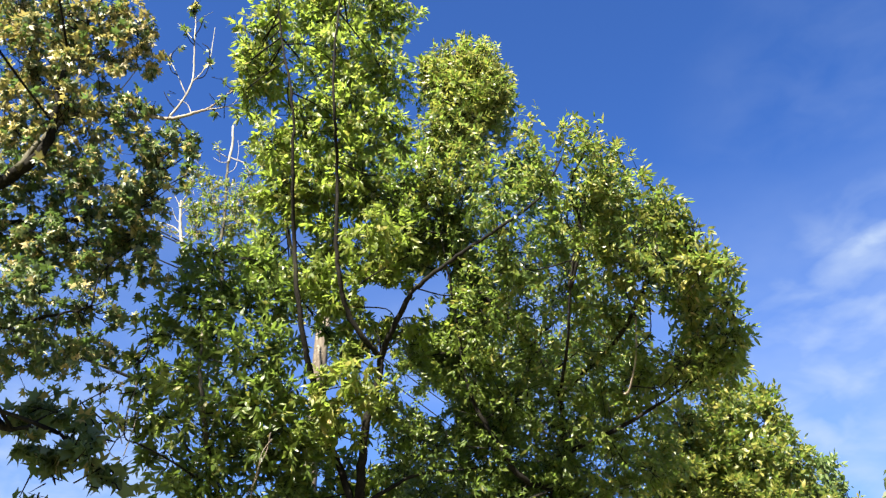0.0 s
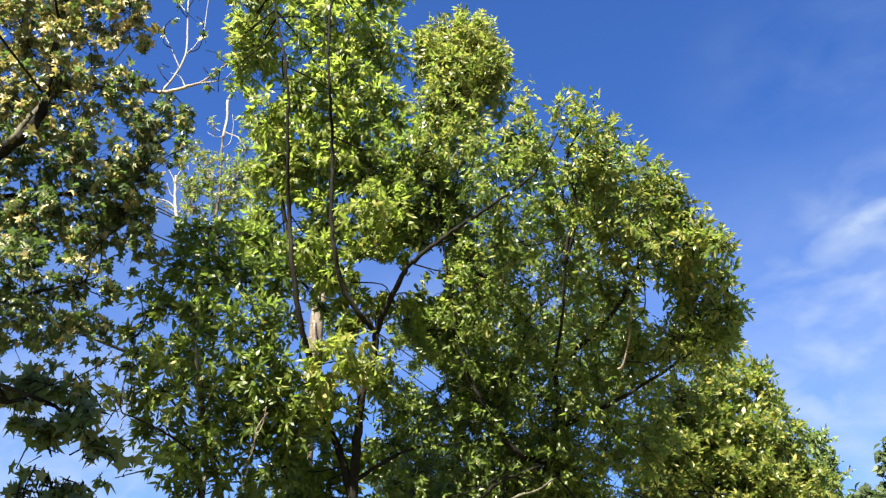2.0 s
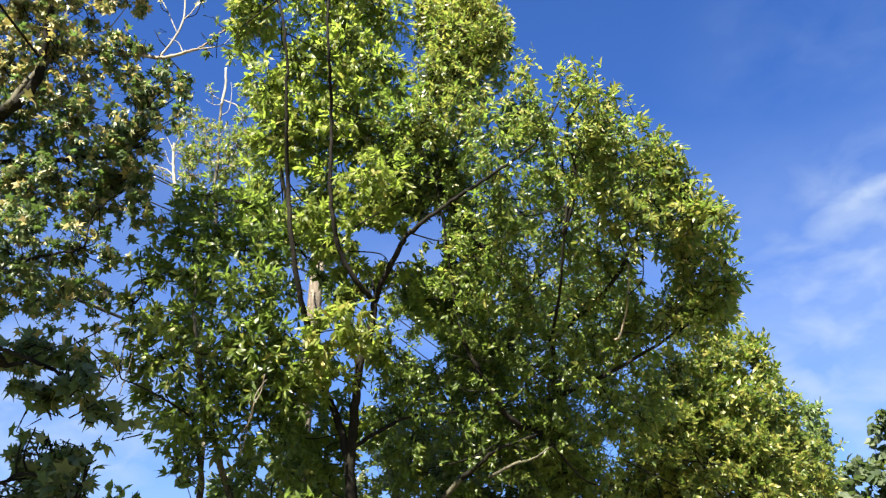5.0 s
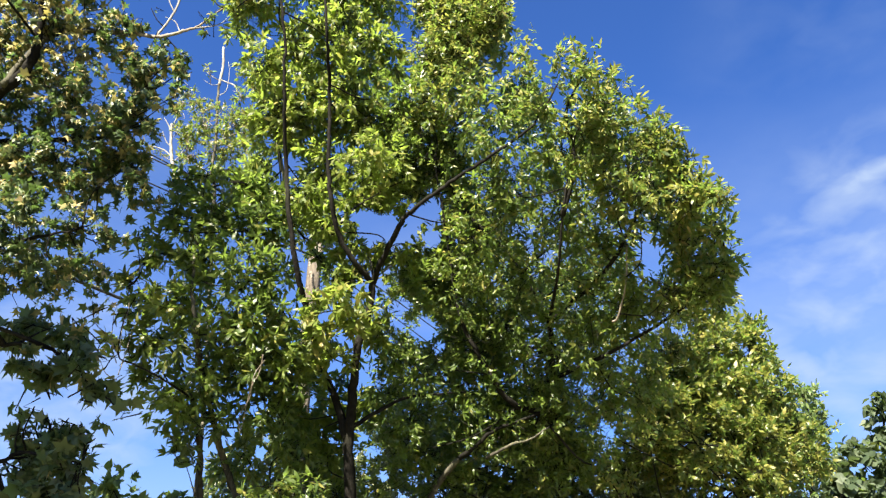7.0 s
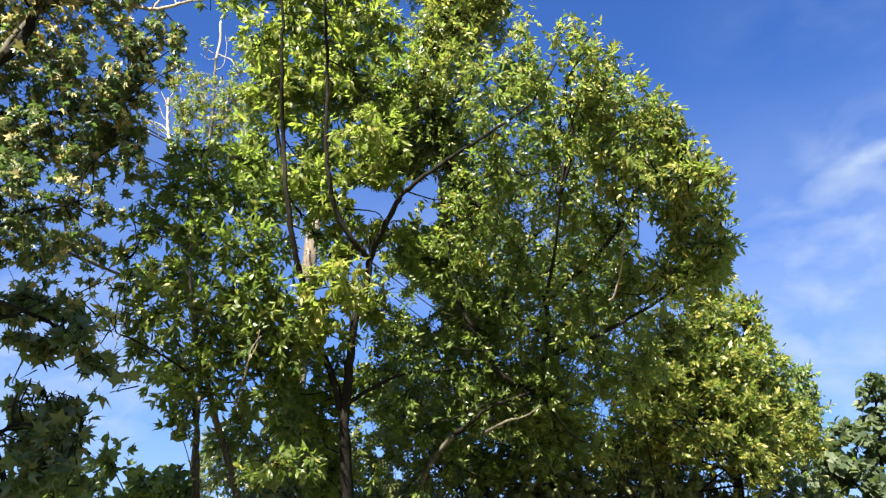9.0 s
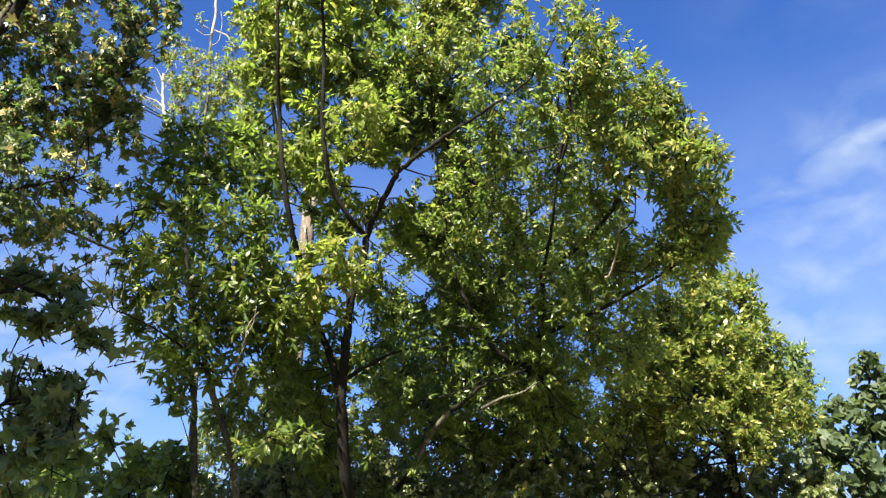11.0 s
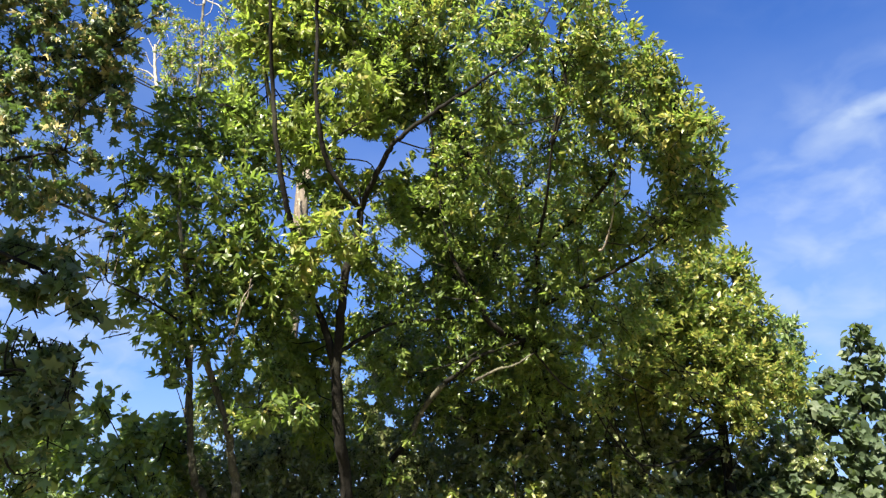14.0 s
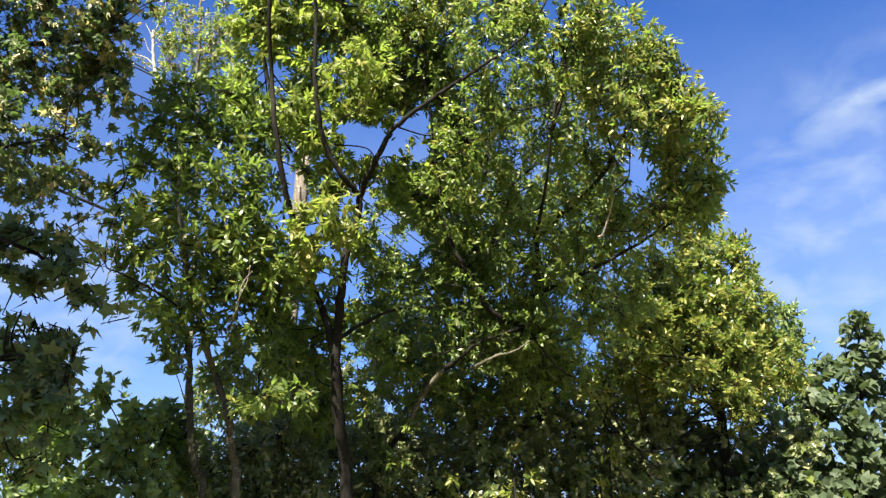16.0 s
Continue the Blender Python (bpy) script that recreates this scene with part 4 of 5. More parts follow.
limbs = []
limbs.append(([(-3.07, 10.10, 0.00), (-3.16, 10.00, 4.11), (-3.44, 9.60, 8.01), (-3.54, 9.60, 8.42), (-3.56, 9.60, 8.96), (-3.60, 9.60, 9.41), (-3.66, 9.60, 9.87), (-3.68, 9.60, 10.31)], 0.032, 0.018,
     [(-3.90, 9.60, 9.24, 0.21), (-3.34, 9.60, 9.41, 0.22), (-3.75, 9.60, 9.76, 0.15), (-3.35, 9.70, 8.93, 0.23), (-3.96, 9.70, 8.87, 0.19), (-3.91, 9.50, 9.79, 0.16), (-3.25, 9.50, 9.91, 0.14), (-3.84, 9.50, 10.39, 0.09), (-4.19, 9.50, 9.55, 0.13), (-3.05, 9.60, 9.24, 0.14), (-3.31, 9.50, 10.39, 0.08), (-3.90, 9.50, 10.57, 0.07)]
     + [(-4.01, 9.60, 9.13, 0.18), (-3.45, 9.60, 9.24, 0.18), (-3.79, 9.60, 9.41, 0.18), (-3.28, 9.60, 9.64, 0.14), (-3.95, 9.60, 9.58, 0.13), (-4.21, 9.60, 9.24, 0.12), (-3.56, 9.60, 9.70, 0.11), (-3.11, 9.60, 9.02, 0.18), (-4.23, 9.60, 9.87, 0.11), (-3.10, 9.60, 9.64, 0.13), (-3.62, 9.70, 8.98, 0.18), (-4.41, 9.60, 8.85, 0.09), (-4.13, 9.60, 10.11, 0.09)], 0.4, MID))
limbs.append(([(-3.68, 9.60, 10.23), (-3.68, 9.60, 10.38), (-3.68, 9.60, 10.67), (-3.73, 9.60, 11.06)], 0.024, 0.019, [], 0.2, DEAD))
limbs.append(([(-3.66, 9.60, 10.33), (-3.54, 9.60, 10.27), (-3.43, 9.60, 10.21), (-3.35, 9.60, 10.08), (-3.26, 9.60, 9.97), (-3.14, 9.60, 9.96), (-3.10, 9.60, 10.02)], 0.013, 0.006, [], 0.2, DEAD))
limbs.append(([(-3.67, 9.60, 10.31), (-3.81, 9.60, 10.40), (-3.96, 9.60, 10.53)], 0.01, 0.004, [], 0.2, DEAD))
limbs.append(([(-3.68, 9.60, 10.23), (-3.81, 9.60, 10.23), (-3.96, 9.60, 10.34)], 0.008, 0.003, [], 0.2, DEAD))
limbs.append(([(-3.34, 9.60, 10.05), (-3.26, 9.60, 10.14), (-3.20, 9.60, 10.26)], 0.006, 0.003, [], 0.2, DEAD))
limbs.append(([(-3.53, 9.60, 8.85), (-3.46, 9.60, 9.13), (-3.42, 9.60, 9.41), (-3.39, 9.60, 9.64)], 0.009, 0.004, [], 0.2, DEAD))
limbs.append(([(-3.52, 9.60, 8.32), (-3.75, 9.60, 8.58), (-3.85, 9.60, 8.42)], 0.009, 0.004, [], 0.2, DEAD))
limbs.append(([(-3.59, 9.60, 9.30), (-3.76, 9.60, 9.47), (-3.91, 9.60, 9.70), (-3.97, 9.60, 9.99)], 0.008, 0.003, [], 0.2, DEAD))
limbs.append(([(-3.66, 9.60, 9.99), (-3.55, 9.60, 10.11), (-3.55, 9.60, 10.48), (-3.60, 9.60, 10.73)], 0.007, 0.003, [], 0.2, DEAD))
limbs.append(([(-3.44, 9.60, 8.01), (-3.97, 9.60, 8.13), (-4.08, 9.60, 8.40), (-4.19, 9.60, 8.69), (-4.26, 9.60, 9.01), (-4.32, 9.60, 9.41)], 0.036, 0.02, [], 0.2, DEAD))
limbs.append(([(-4.27, 9.60, 9.12), (-4.35, 9.60, 9.35), (-4.46, 9.60, 9.54)], 0.012, 0.004, [], 0.2, DEAD))
limbs.append(([(-4.21, 9.60, 8.76), (-4.35, 9.60, 8.89), (-4.53, 9.60, 8.96), (-4.70, 9.60, 9.00)], 0.013, 0.005, [], 0.2, DEAD))
limbs.append(([(-4.30, 9.60, 9.35), (-4.25, 9.60, 9.58), (-4.21, 9.60, 9.87), (-4.23, 9.60, 10.11)], 0.011, 0.004, [], 0.2, DEAD))
limbs.append(([(-4.17, 9.60, 8.63), (-4.06, 9.60, 8.85), (-4.01, 9.60, 9.13)], 0.009, 0.003, [], 0.2, DEAD))
limbs.append(([(-4.25, 9.60, 8.96), (-4.34, 9.60, 9.05), (-4.44, 9.60, 9.27)], 0.009, 0.004, [], 0.2, DEAD))
plant("dying_tree", "sparse half-dead tree with bare pale twigs", "tree", (-3.07, 10.10, 0.0), limbs, [GREEN, TURNED], PALE, 0.085, 0.62, seed=71, single=100, variants=LANCE)

limbs = []
limbs.append(([(-6.84, 8.11, 0.0), (-6.84, 8.11, 4.21), (-6.47, 7.23, 5.65), (-5.78, 6.67, 6.44), (-4.98, 6.09, 6.59), (-4.57, 5.90, 6.69), (-4.22, 5.72, 6.77), (-4.02, 5.59, 6.96), (-3.99, 5.47, 7.32), (-4.00, 5.37, 7.97), (-3.82, 5.28, 8.80)], 0.12, 0.015,
     [(-4.70, 5.28, 8.62, 0.46), (-4.14, 5.29, 8.61, 0.46), (-3.56, 5.31, 8.58, 0.37), (-4.42, 5.50, 7.96, 0.48), (-3.78, 5.51, 7.95, 0.45), (-3.38, 5.55, 8.25, 0.28), (-4.61, 5.85, 7.46, 0.45), (-3.91, 5.74, 7.27, 0.47)], 0.62))
limbs.append(([(-4.29, 5.68, 6.69), (-4.04, 5.68, 7.30), (-3.75, 5.68, 7.44), (-3.45, 5.68, 7.40)], 0.035, 0.027, [], 0.2, MID))
limbs.append(([(-3.45, 5.68, 7.40), (-3.18, 5.68, 7.40), (-2.89, 5.68, 7.34), (-2.68, 5.68, 7.41), (-2.52, 5.68, 7.48), (-2.40, 5.68, 7.62), (-2.29, 5.68, 7.75)], 0.027, 0.005,
     [(-3.20, 5.60, 7.49, 0.16), (-3.33, 5.70, 7.27, 0.20), (-3.12, 5.75, 7.15, 0.17), (-2.89, 5.70, 7.22, 0.10), (-2.69, 5.80, 7.11, 0.12), (-2.42, 5.66, 7.47, 0.08), (-2.49, 5.60, 7.54, 0.05), (-2.33, 5.60, 7.60, 0.05), (-2.45, 5.70, 7.94, 0.05), (-3.09, 5.60, 7.46, 0.09), (-2.98, 5.60, 7.63, 0.06)], 0.25, PALE))
limbs.append(([(-2.91, 5.68, 7.35), (-2.82, 5.68, 7.58), (-2.76, 5.68, 7.88), (-2.80, 5.68, 8.22), (-2.86, 5.68, 8.60), (-2.91, 5.68, 8.94), (-3.00, 5.68, 9.41)], 0.013, 0.005, [(-2.96, 5.60, 8.64, 0.07), (-2.98, 5.60, 8.36, 0.07), (-2.93, 5.60, 9.09, 0.09)], 0.2, DEAD))
limbs.append(([(-2.76, 5.68, 7.89), (-2.68, 5.68, 8.04), (-2.63, 5.68, 8.25), (-2.64, 5.68, 8.50), (-2.66, 5.68, 8.79)], 0.007, 0.003, [(-2.70, 5.60, 8.40, 0.06), (-2.58, 5.60, 8.08, 0.04)], 0.2, DEAD))
limbs.append(([(-2.79, 5.68, 7.69), (-2.94, 5.68, 8.00), (-3.07, 5.68, 8.24), (-3.17, 5.68, 8.39)], 0.006, 0.003, [(-3.03, 5.60, 8.13, 0.04)], 0.2, DEAD))
limbs.append(([(-2.85, 5.68, 8.55), (-2.97, 5.68, 8.71), (-3.10, 5.68, 8.87)], 0.006, 0.003, [], 0.2, DEAD))
limbs.append(([(-2.68, 5.68, 7.41), (-2.76, 5.68, 7.56), (-2.87, 5.68, 7.62)], 0.006, 0.003, [], 0.2, DEAD))
limbs.append(([(-2.54, 5.68, 7.46), (-2.37, 5.68, 7.49), (-2.28, 5.68, 7.53), (-2.23, 5.68, 7.61)], 0.008, 0.003, [], 0.2, DEAD))
limbs.append(([(-2.90, 5.68, 8.87), (-2.82, 5.68, 8.99), (-2.73, 5.68, 9.07)], 0.005, 0.002, [(-2.78, 5.60, 8.81, 0.04)], 0.2, DEAD))
limbs.append(([(-3.76, 5.68, 7.71), (-3.53, 5.68, 7.77), (-3.38, 5.68, 8.20)], 0.01, 0.004, [], 0.2, DEAD))
limbs.append(([(-5.78, 6.67, 6.44), (-5.04, 6.32, 6.43), (-4.33, 6.29, 6.49), (-3.70, 6.20, 6.45), (-3.29, 6.17, 6.50), (-3.10, 5.98, 6.77)], 0.045, 0.008,
     [(-4.39, 6.08, 6.79, 0.41), (-3.75, 6.01, 6.72, 0.41), (-3.19, 5.94, 6.65, 0.32), (-3.28, 6.10, 6.42, 0.29), (-3.49, 6.40, 6.00, 0.26), (-3.14, 6.27, 6.18, 0.23), (-4.46, 6.41, 6.31, 0.44), (-3.88, 6.34, 6.24, 0.44), (-3.34, 6.25, 6.21, 0.29), (-3.03, 6.42, 5.97, 0.22), (-3.08, 5.88, 6.90, 0.23)]
     + [(-2.85, 5.80, 7.19, 0.15), (-2.64, 5.80, 6.98, 0.13), (-2.64, 5.85, 6.72, 0.13), (-2.97, 5.80, 6.91, 0.16), (-2.79, 5.90, 6.62, 0.14), (-2.62, 5.80, 7.19, 0.07), (-3.06, 5.90, 6.75, 0.15), (-2.88, 6.00, 6.46, 0.12), (-3.04, 5.75, 7.07, 0.10)], 0.26))
limbs.append(([(-6.47, 7.23, 5.65), (-5.03, 6.59, 5.35), (-4.35, 6.40, 5.29), (-3.86, 6.26, 5.32), (-3.43, 6.22, 5.39)], 0.04, 0.008,
     [(-4.08, 6.24, 5.51, 0.38), (-3.56, 6.25, 5.51, 0.27), (-3.23, 6.30, 5.44, 0.16), (-4.08, 6.44, 5.06, 0.40), (-3.52, 6.37, 4.99, 0.29), (-3.24, 6.57, 4.70, 0.13), (-3.42, 6.80, 5.17, 0.18), (-3.39, 6.79, 5.93, 0.17), (-3.44, 6.76, 5.51, 0.11)], 0.16))
limbs.append(([(-6.65, 7.67, 4.98), (-4.30, 5.20, 4.30), (-2.74, 4.20, 3.40), (-2.41, 4.10, 3.32), (-2.12, 4.00, 3.21), (-1.89, 4.00, 3.01), (-1.73, 3.95, 2.90)], 0.02, 0.003,
     [(-2.54, 4.30, 3.44, 0.13, 2.4), (-2.44, 4.40, 3.55, 0.13, 2.4), (-2.18, 4.20, 3.40, 0.11, 2.4), (-2.34, 4.00, 3.17, 0.09, 2.4), (-2.07, 4.00, 3.14, 0.09, 2.4), (-2.04, 4.10, 3.25, 0.08, 2.4), (-2.25, 4.00, 3.09, 0.09, 2.4), (-2.22, 4.10, 3.10, 0.08, 2.4), (-1.92, 3.90, 3.04, 0.08, 2.4), (-1.89, 4.00, 3.00, 0.06, 2.4), (-1.91, 3.90, 2.93, 0.04, 2.4), (-1.80, 4.00, 2.98, 0.07, 2.4), (-1.69, 3.90, 2.83, 0.04, 2.4), (-1.81, 3.90, 2.80, 0.04, 2.4), (-1.69, 4.00, 2.91, 0.03, 2.4), (-2.10, 4.00, 2.95, 0.03, 2.4), (-2.27, 4.00, 2.99, 0.03, 2.4)], 0.04))
limbs.append(([(-6.84, 8.03, 4.32), (-4.20, 5.40, 3.30), (-2.64, 4.35, 2.72), (-2.37, 4.30, 2.75), (-2.12, 4.20, 2.69), (-1.96, 4.20, 2.66)], 0.02, 0.003,
     [(-2.43, 4.40, 2.86, 0.11, 2.6), (-2.17, 4.20, 2.81, 0.11, 2.6), (-2.08, 4.30, 2.83, 0.09, 2.6), (-1.94, 4.20, 2.75, 0.04, 2.6), (-2.23, 4.20, 2.91, 0.04, 2.6), (-2.16, 4.30, 2.92, 0.04, 2.6), (-2.32, 4.30, 2.65, 0.12, 2.6), (-2.08, 4.20, 2.62, 0.12, 2.6), (-1.95, 4.20, 2.61, 0.06, 2.6), (-1.90, 4.20, 2.66, 0.02, 2.6), (-2.21, 4.20, 2.46, 0.12, 2.6), (-2.07, 4.30, 2.50, 0.11, 2.6), (-1.94, 4.20, 2.51, 0.05, 2.6), (-2.29, 4.30, 2.34, 0.09, 2.6), (-2.11, 4.40, 2.31, 0.07, 2.6), (-2.47, 4.70, 2.79, 0.12, 2.6), (-2.27, 4.70, 2.79, 0.10, 2.6),
      (-2.42, 4.30, 2.95, 0.06, 2.40), (-2.24, 4.20, 2.93, 0.04, 2.40), (-2.01, 4.20, 2.82, 0.06, 2.40), (-1.93, 4.20, 2.79, 0.04, 2.40), (-1.93, 4.30, 2.59, 0.04, 2.40), (-2.28, 4.50, 2.50, 0.13, 2.40), (-2.11, 4.50, 2.47, 0.10, 2.40), (-2.43, 4.60, 2.27, 0.10, 2.40), (-2.26, 4.60, 2.23, 0.10, 2.40), (-2.31, 4.20, 2.95, 0.03, 2.40)], 0.02))
# next two limbs: unseen outer crown, added out of view to cast shade
limbs.append(([(-6.47, 7.23, 5.65), (-6.2, 5.6, 5.2), (-6.6, 4.6, 6.6), (-6.4, 4.2, 8.0)], 0.07, 0.015,
     [(-6.6, 4.4, 7.6, 0.9, 0.3), (-7.4, 5.4, 7.0, 0.9, 0.3), (-6.4, 3.4, 6.4, 0.85, 0.3), (-7.6, 4.0, 6.0, 0.9, 0.3), (-6.2, 4.2, 8.9, 0.85, 0.3), (-7.6, 6.4, 8.2, 0.9, 0.3), (-7.2, 5.0, 8.8, 0.9, 0.3), (-5.3, 3.3, 5.4, 0.7, 0.3), (-4.3, 2.2, 6.0, 0.8, 0.75), (-5.2, 2.4, 5.0, 0.8, 0.75), (-4.7, 2.8, 7.0, 0.8, 0.75), (-3.7, 1.5, 6.4, 0.8, 0.75), (-4.6, 1.0, 5.4, 0.8, 0.75), (-3.2, 0.9, 7.0, 0.7, 0.75), (-4.85, 5.9, 5.1, 0.65, 0.55), (-5.0, 5.2, 5.9, 0.65, 0.5), (-5.3, 6.2, 4.6, 0.65, 0.55), (-4.5, 4.0, 6.1, 0.7, 0.9), (-4.3, 4.6, 5.3, 0.6, 0.9), (-4.6, 3.6, 5.2, 0.6, 0.9), (-3.5, 2.4, 4.7, 0.6, 0.9), (-3.9, 2.2, 4.1, 0.55, 0.9), (-3.9, 3.2, 7.3, 0.65, 0.5), (-3.9, 3.2, 8.2, 0.65, 0.45)], 0.1))
limbs.append(([(-5.78, 6.67, 6.44), (-6.3, 7.2, 8.6), (-6.6, 7.0, 10.2)], 0.08, 0.02,
     [(-7.0, 6.8, 9.6, 0.9, 0.3), (-6.8, 6.0, 10.4, 0.85, 0.3), (-8.0, 7.8, 8.8, 0.9, 0.3), (-7.9, 7.0, 7.2, 0.9, 0.3), (-6.4, 7.2, 11.0, 0.8, 0.3), (-8.2, 7.6, 6.0, 0.9, 0.3)], 0.3))
# unseen bough beside the camera, added to block sun from the lower leaves
limbs.append(([(-6.2, 5.6, 5.2), (-5.2, 3.4, 5.1), (-4.2, 2.3, 5.0), (-3.4, 1.9, 4.8)], 0.04, 0.01,
     [(-3.03, 2.49, 4.67, 0.42, 2.4), (-2.89, 2.20, 4.92, 0.42, 2.4), (-2.89, 2.49, 4.46, 0.42, 2.4), (-2.81, 1.84, 4.89, 0.42, 2.4), (-2.89, 2.49, 4.10, 0.42, 2.4), (-2.77, 2.20, 4.36, 0.42, 2.4), (-2.82, 2.49, 3.92, 0.42, 2.4), (-2.73, 2.20, 4.17, 0.42, 2.4), (-2.71, 2.49, 3.71, 0.42, 2.4), (-2.56, 2.20, 3.90, 0.42, 2.4), (-3.06, 2.49, 4.39, 0.42, 2.4), (-2.72, 2.49, 3.51, 0.42, 2.4), (-3.17, 2.28, 3.96, 0.42, 2.4), (-2.93, 2.28, 3.97, 0.42, 2.4), (-3.05, 2.28, 4.09, 0.42, 2.4), (-2.80, 2.28, 4.27, 0.42, 2.4), (-2.88, 2.28, 4.50, 0.42, 2.4)], 0.1))
MAPLE_GAPS = [
    ((-1.65, 3.0, 2.81), (-4.16, 7.5, 4.69), 0.10), ((-1.7, 3.0, 2.6), (-4.29, 7.5, 4.16), 0.09), ((-1.6, 3.0, 2.58), (-4.04, 7.5, 4.11), 0.12), ((-1.52, 3.0, 2.59), (-3.82, 7.5, 4.15), 0.15),
    ((-1.46, 3.0, 2.52), (-3.68, 7.5, 3.97), 0.15), ((-1.69, 3.0, 2.79), (-4.25, 7.5, 4.64), 0.06), ((-1.38, 3.0, 2.7), (-3.47, 7.5, 4.41), 0.10), ((-1.49, 3.0, 2.09), (-3.76, 7.5, 2.89), 0.10),
    ((-1.46, 3.0, 2.41), (-3.69, 7.5, 3.68), 0.05), ((-1.61, 3.0, 2.22), (-4.05, 7.5, 3.21), 0.06), ((-1.64, 3.0, 2.51), (-4.14, 7.5, 3.95), 0.04), ((-1.51, 3.0, 2.28), (-3.81, 7.5, 3.35), 0.05),
    ((-1.52, 3.0, 3.5), (-3.76, 7.5, 6.29), 0.15), ((-1.75, 3.0, 4.22), (-4.35, 7.5, 8.09), 0.11), ((-1.71, 3.0, 4.37), (-4.25, 7.5, 8.48), 0.09),
    ((-1.49, 3.0, 3.91), (-3.76, 7.5, 7.46), 0.07), ((-1.54, 3.0, 3.68), (-3.89, 7.5, 6.88), 0.07)]
plant("maple_tree", "large maple with star-shaped green and browning leaves", "tree", (-6.84, 8.11, 0.0), limbs, [MAPLE, MAPLE_TURNED], BARK, 0.095, 0.385, MAPLE_GAPS, seed=81, variants=STAR, open_side=-3.4, spread=1.25, hang=0.55, reach=0.3, wild=1.1)


def shrub(label, base, lobes, seed, size=0.16, dense=None, shapes=HEART, mats=None, turned=0.12, single=120):
    """A rounded shrub with several stems out of the ground."""
    c = np.array([l[:3] for l in lobes])
    tops = [tuple(c[np.argmax(c[:, 2])]), tuple(c[np.argmin(c[:, 0])]), tuple(c[np.argmax(c[:, 0])])]
    dense = dense or {id(HEART): 0.36, id(MIXED): 0.42}.get(id(shapes), 0.6)
    limbs = []
    for k, top in enumerate(tops):
        mid = (base[0] * 0.6 + top[0] * 0.4, base[1] * 0.6 + top[1] * 0.4, top[2] * 0.55)
        limbs.append(([base, mid, top], 0.04, 0.01, lobes if k == 0 else [], turned))
    plant("shrub", label, "shrub", base, limbs, mats or [SHADE_LEAF, GREEN], BARK, size, dense, FLECKED, seed=seed, variants=shapes, group="undergrowth shrubs", spread=1.2, hang=0.4, single=single, trunk_name="stem")


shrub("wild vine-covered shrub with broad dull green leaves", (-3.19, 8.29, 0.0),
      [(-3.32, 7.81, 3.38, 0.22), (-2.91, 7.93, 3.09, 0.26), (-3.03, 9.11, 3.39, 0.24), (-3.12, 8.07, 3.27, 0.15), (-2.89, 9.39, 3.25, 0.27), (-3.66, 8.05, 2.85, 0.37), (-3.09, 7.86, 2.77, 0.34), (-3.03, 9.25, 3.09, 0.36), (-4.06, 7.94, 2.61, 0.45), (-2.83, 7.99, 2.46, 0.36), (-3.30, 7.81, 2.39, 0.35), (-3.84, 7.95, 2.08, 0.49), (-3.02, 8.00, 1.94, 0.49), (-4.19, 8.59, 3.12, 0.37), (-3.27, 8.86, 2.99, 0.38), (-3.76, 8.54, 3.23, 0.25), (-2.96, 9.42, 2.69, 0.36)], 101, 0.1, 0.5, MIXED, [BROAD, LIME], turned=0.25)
shrub("shaded shrub with dark green leaves under the trees", (-2.07, 9.75, 0.0),
      [(-2.69, 9.57, 2.84, 0.41), (-2.15, 9.47, 3.03, 0.41), (-1.78, 9.61, 3.19, 0.42), (-2.49, 9.54, 2.39, 0.46), (-1.89, 9.48, 2.52, 0.46), (-1.46, 9.62, 2.66, 0.41), (-2.22, 9.70, 2.03, 0.60), (-1.42, 9.66, 2.09, 0.60)], 103, 0.09, 0.8, shapes=SMALL, mats=[SHADE_LEAF, GREEN])
shrub("dense shaded shrub with dark leaves between the trunks", (-0.57, 10.77, 0.0),
      [(-0.73, 10.35, 3.48, 0.45), (-0.13, 10.46, 3.20, 0.49), (-0.71, 10.41, 2.83, 0.52), (-0.04, 10.49, 2.63, 0.55), (-1.36, 10.68, 3.23, 0.46), (-1.15, 10.54, 2.56, 0.52), (-0.55, 10.74, 2.09, 0.74)], 107, 0.09, shapes=SMALL, mats=[SHADE_LEAF, GREEN])
shrub("dense shaded shrub with broad leaves and a few yellow ones", (1.10, 10.95, 0.0),
      [(0.63, 10.43, 3.73, 0.50), (1.24, 10.45, 3.66, 0.50), (0.70, 10.50, 3.07, 0.56), (1.38, 10.52, 3.00, 0.56), (0.55, 10.54, 2.50, 0.59), (1.28, 10.55, 2.44, 0.59), (0.92, 10.77, 1.96, 0.74)], 109, 0.1, None, MIXED, turned=0.12)
shrub("dense shaded shrub with dark leaves in deep shade", (2.61, 11.13, 0.0),
      [(1.97, 10.64, 3.71, 0.51), (2.59, 10.62, 3.71, 0.51), (3.14, 10.68, 3.57, 0.47), (2.09, 10.71, 3.04, 0.57), (2.78, 10.70, 3.04, 0.57), (1.91, 10.75, 2.46, 0.60), (2.66, 10.74, 2.46, 0.60), (2.25, 10.74, 1.97, 0.74)], 113, 0.1, None, MIXED)
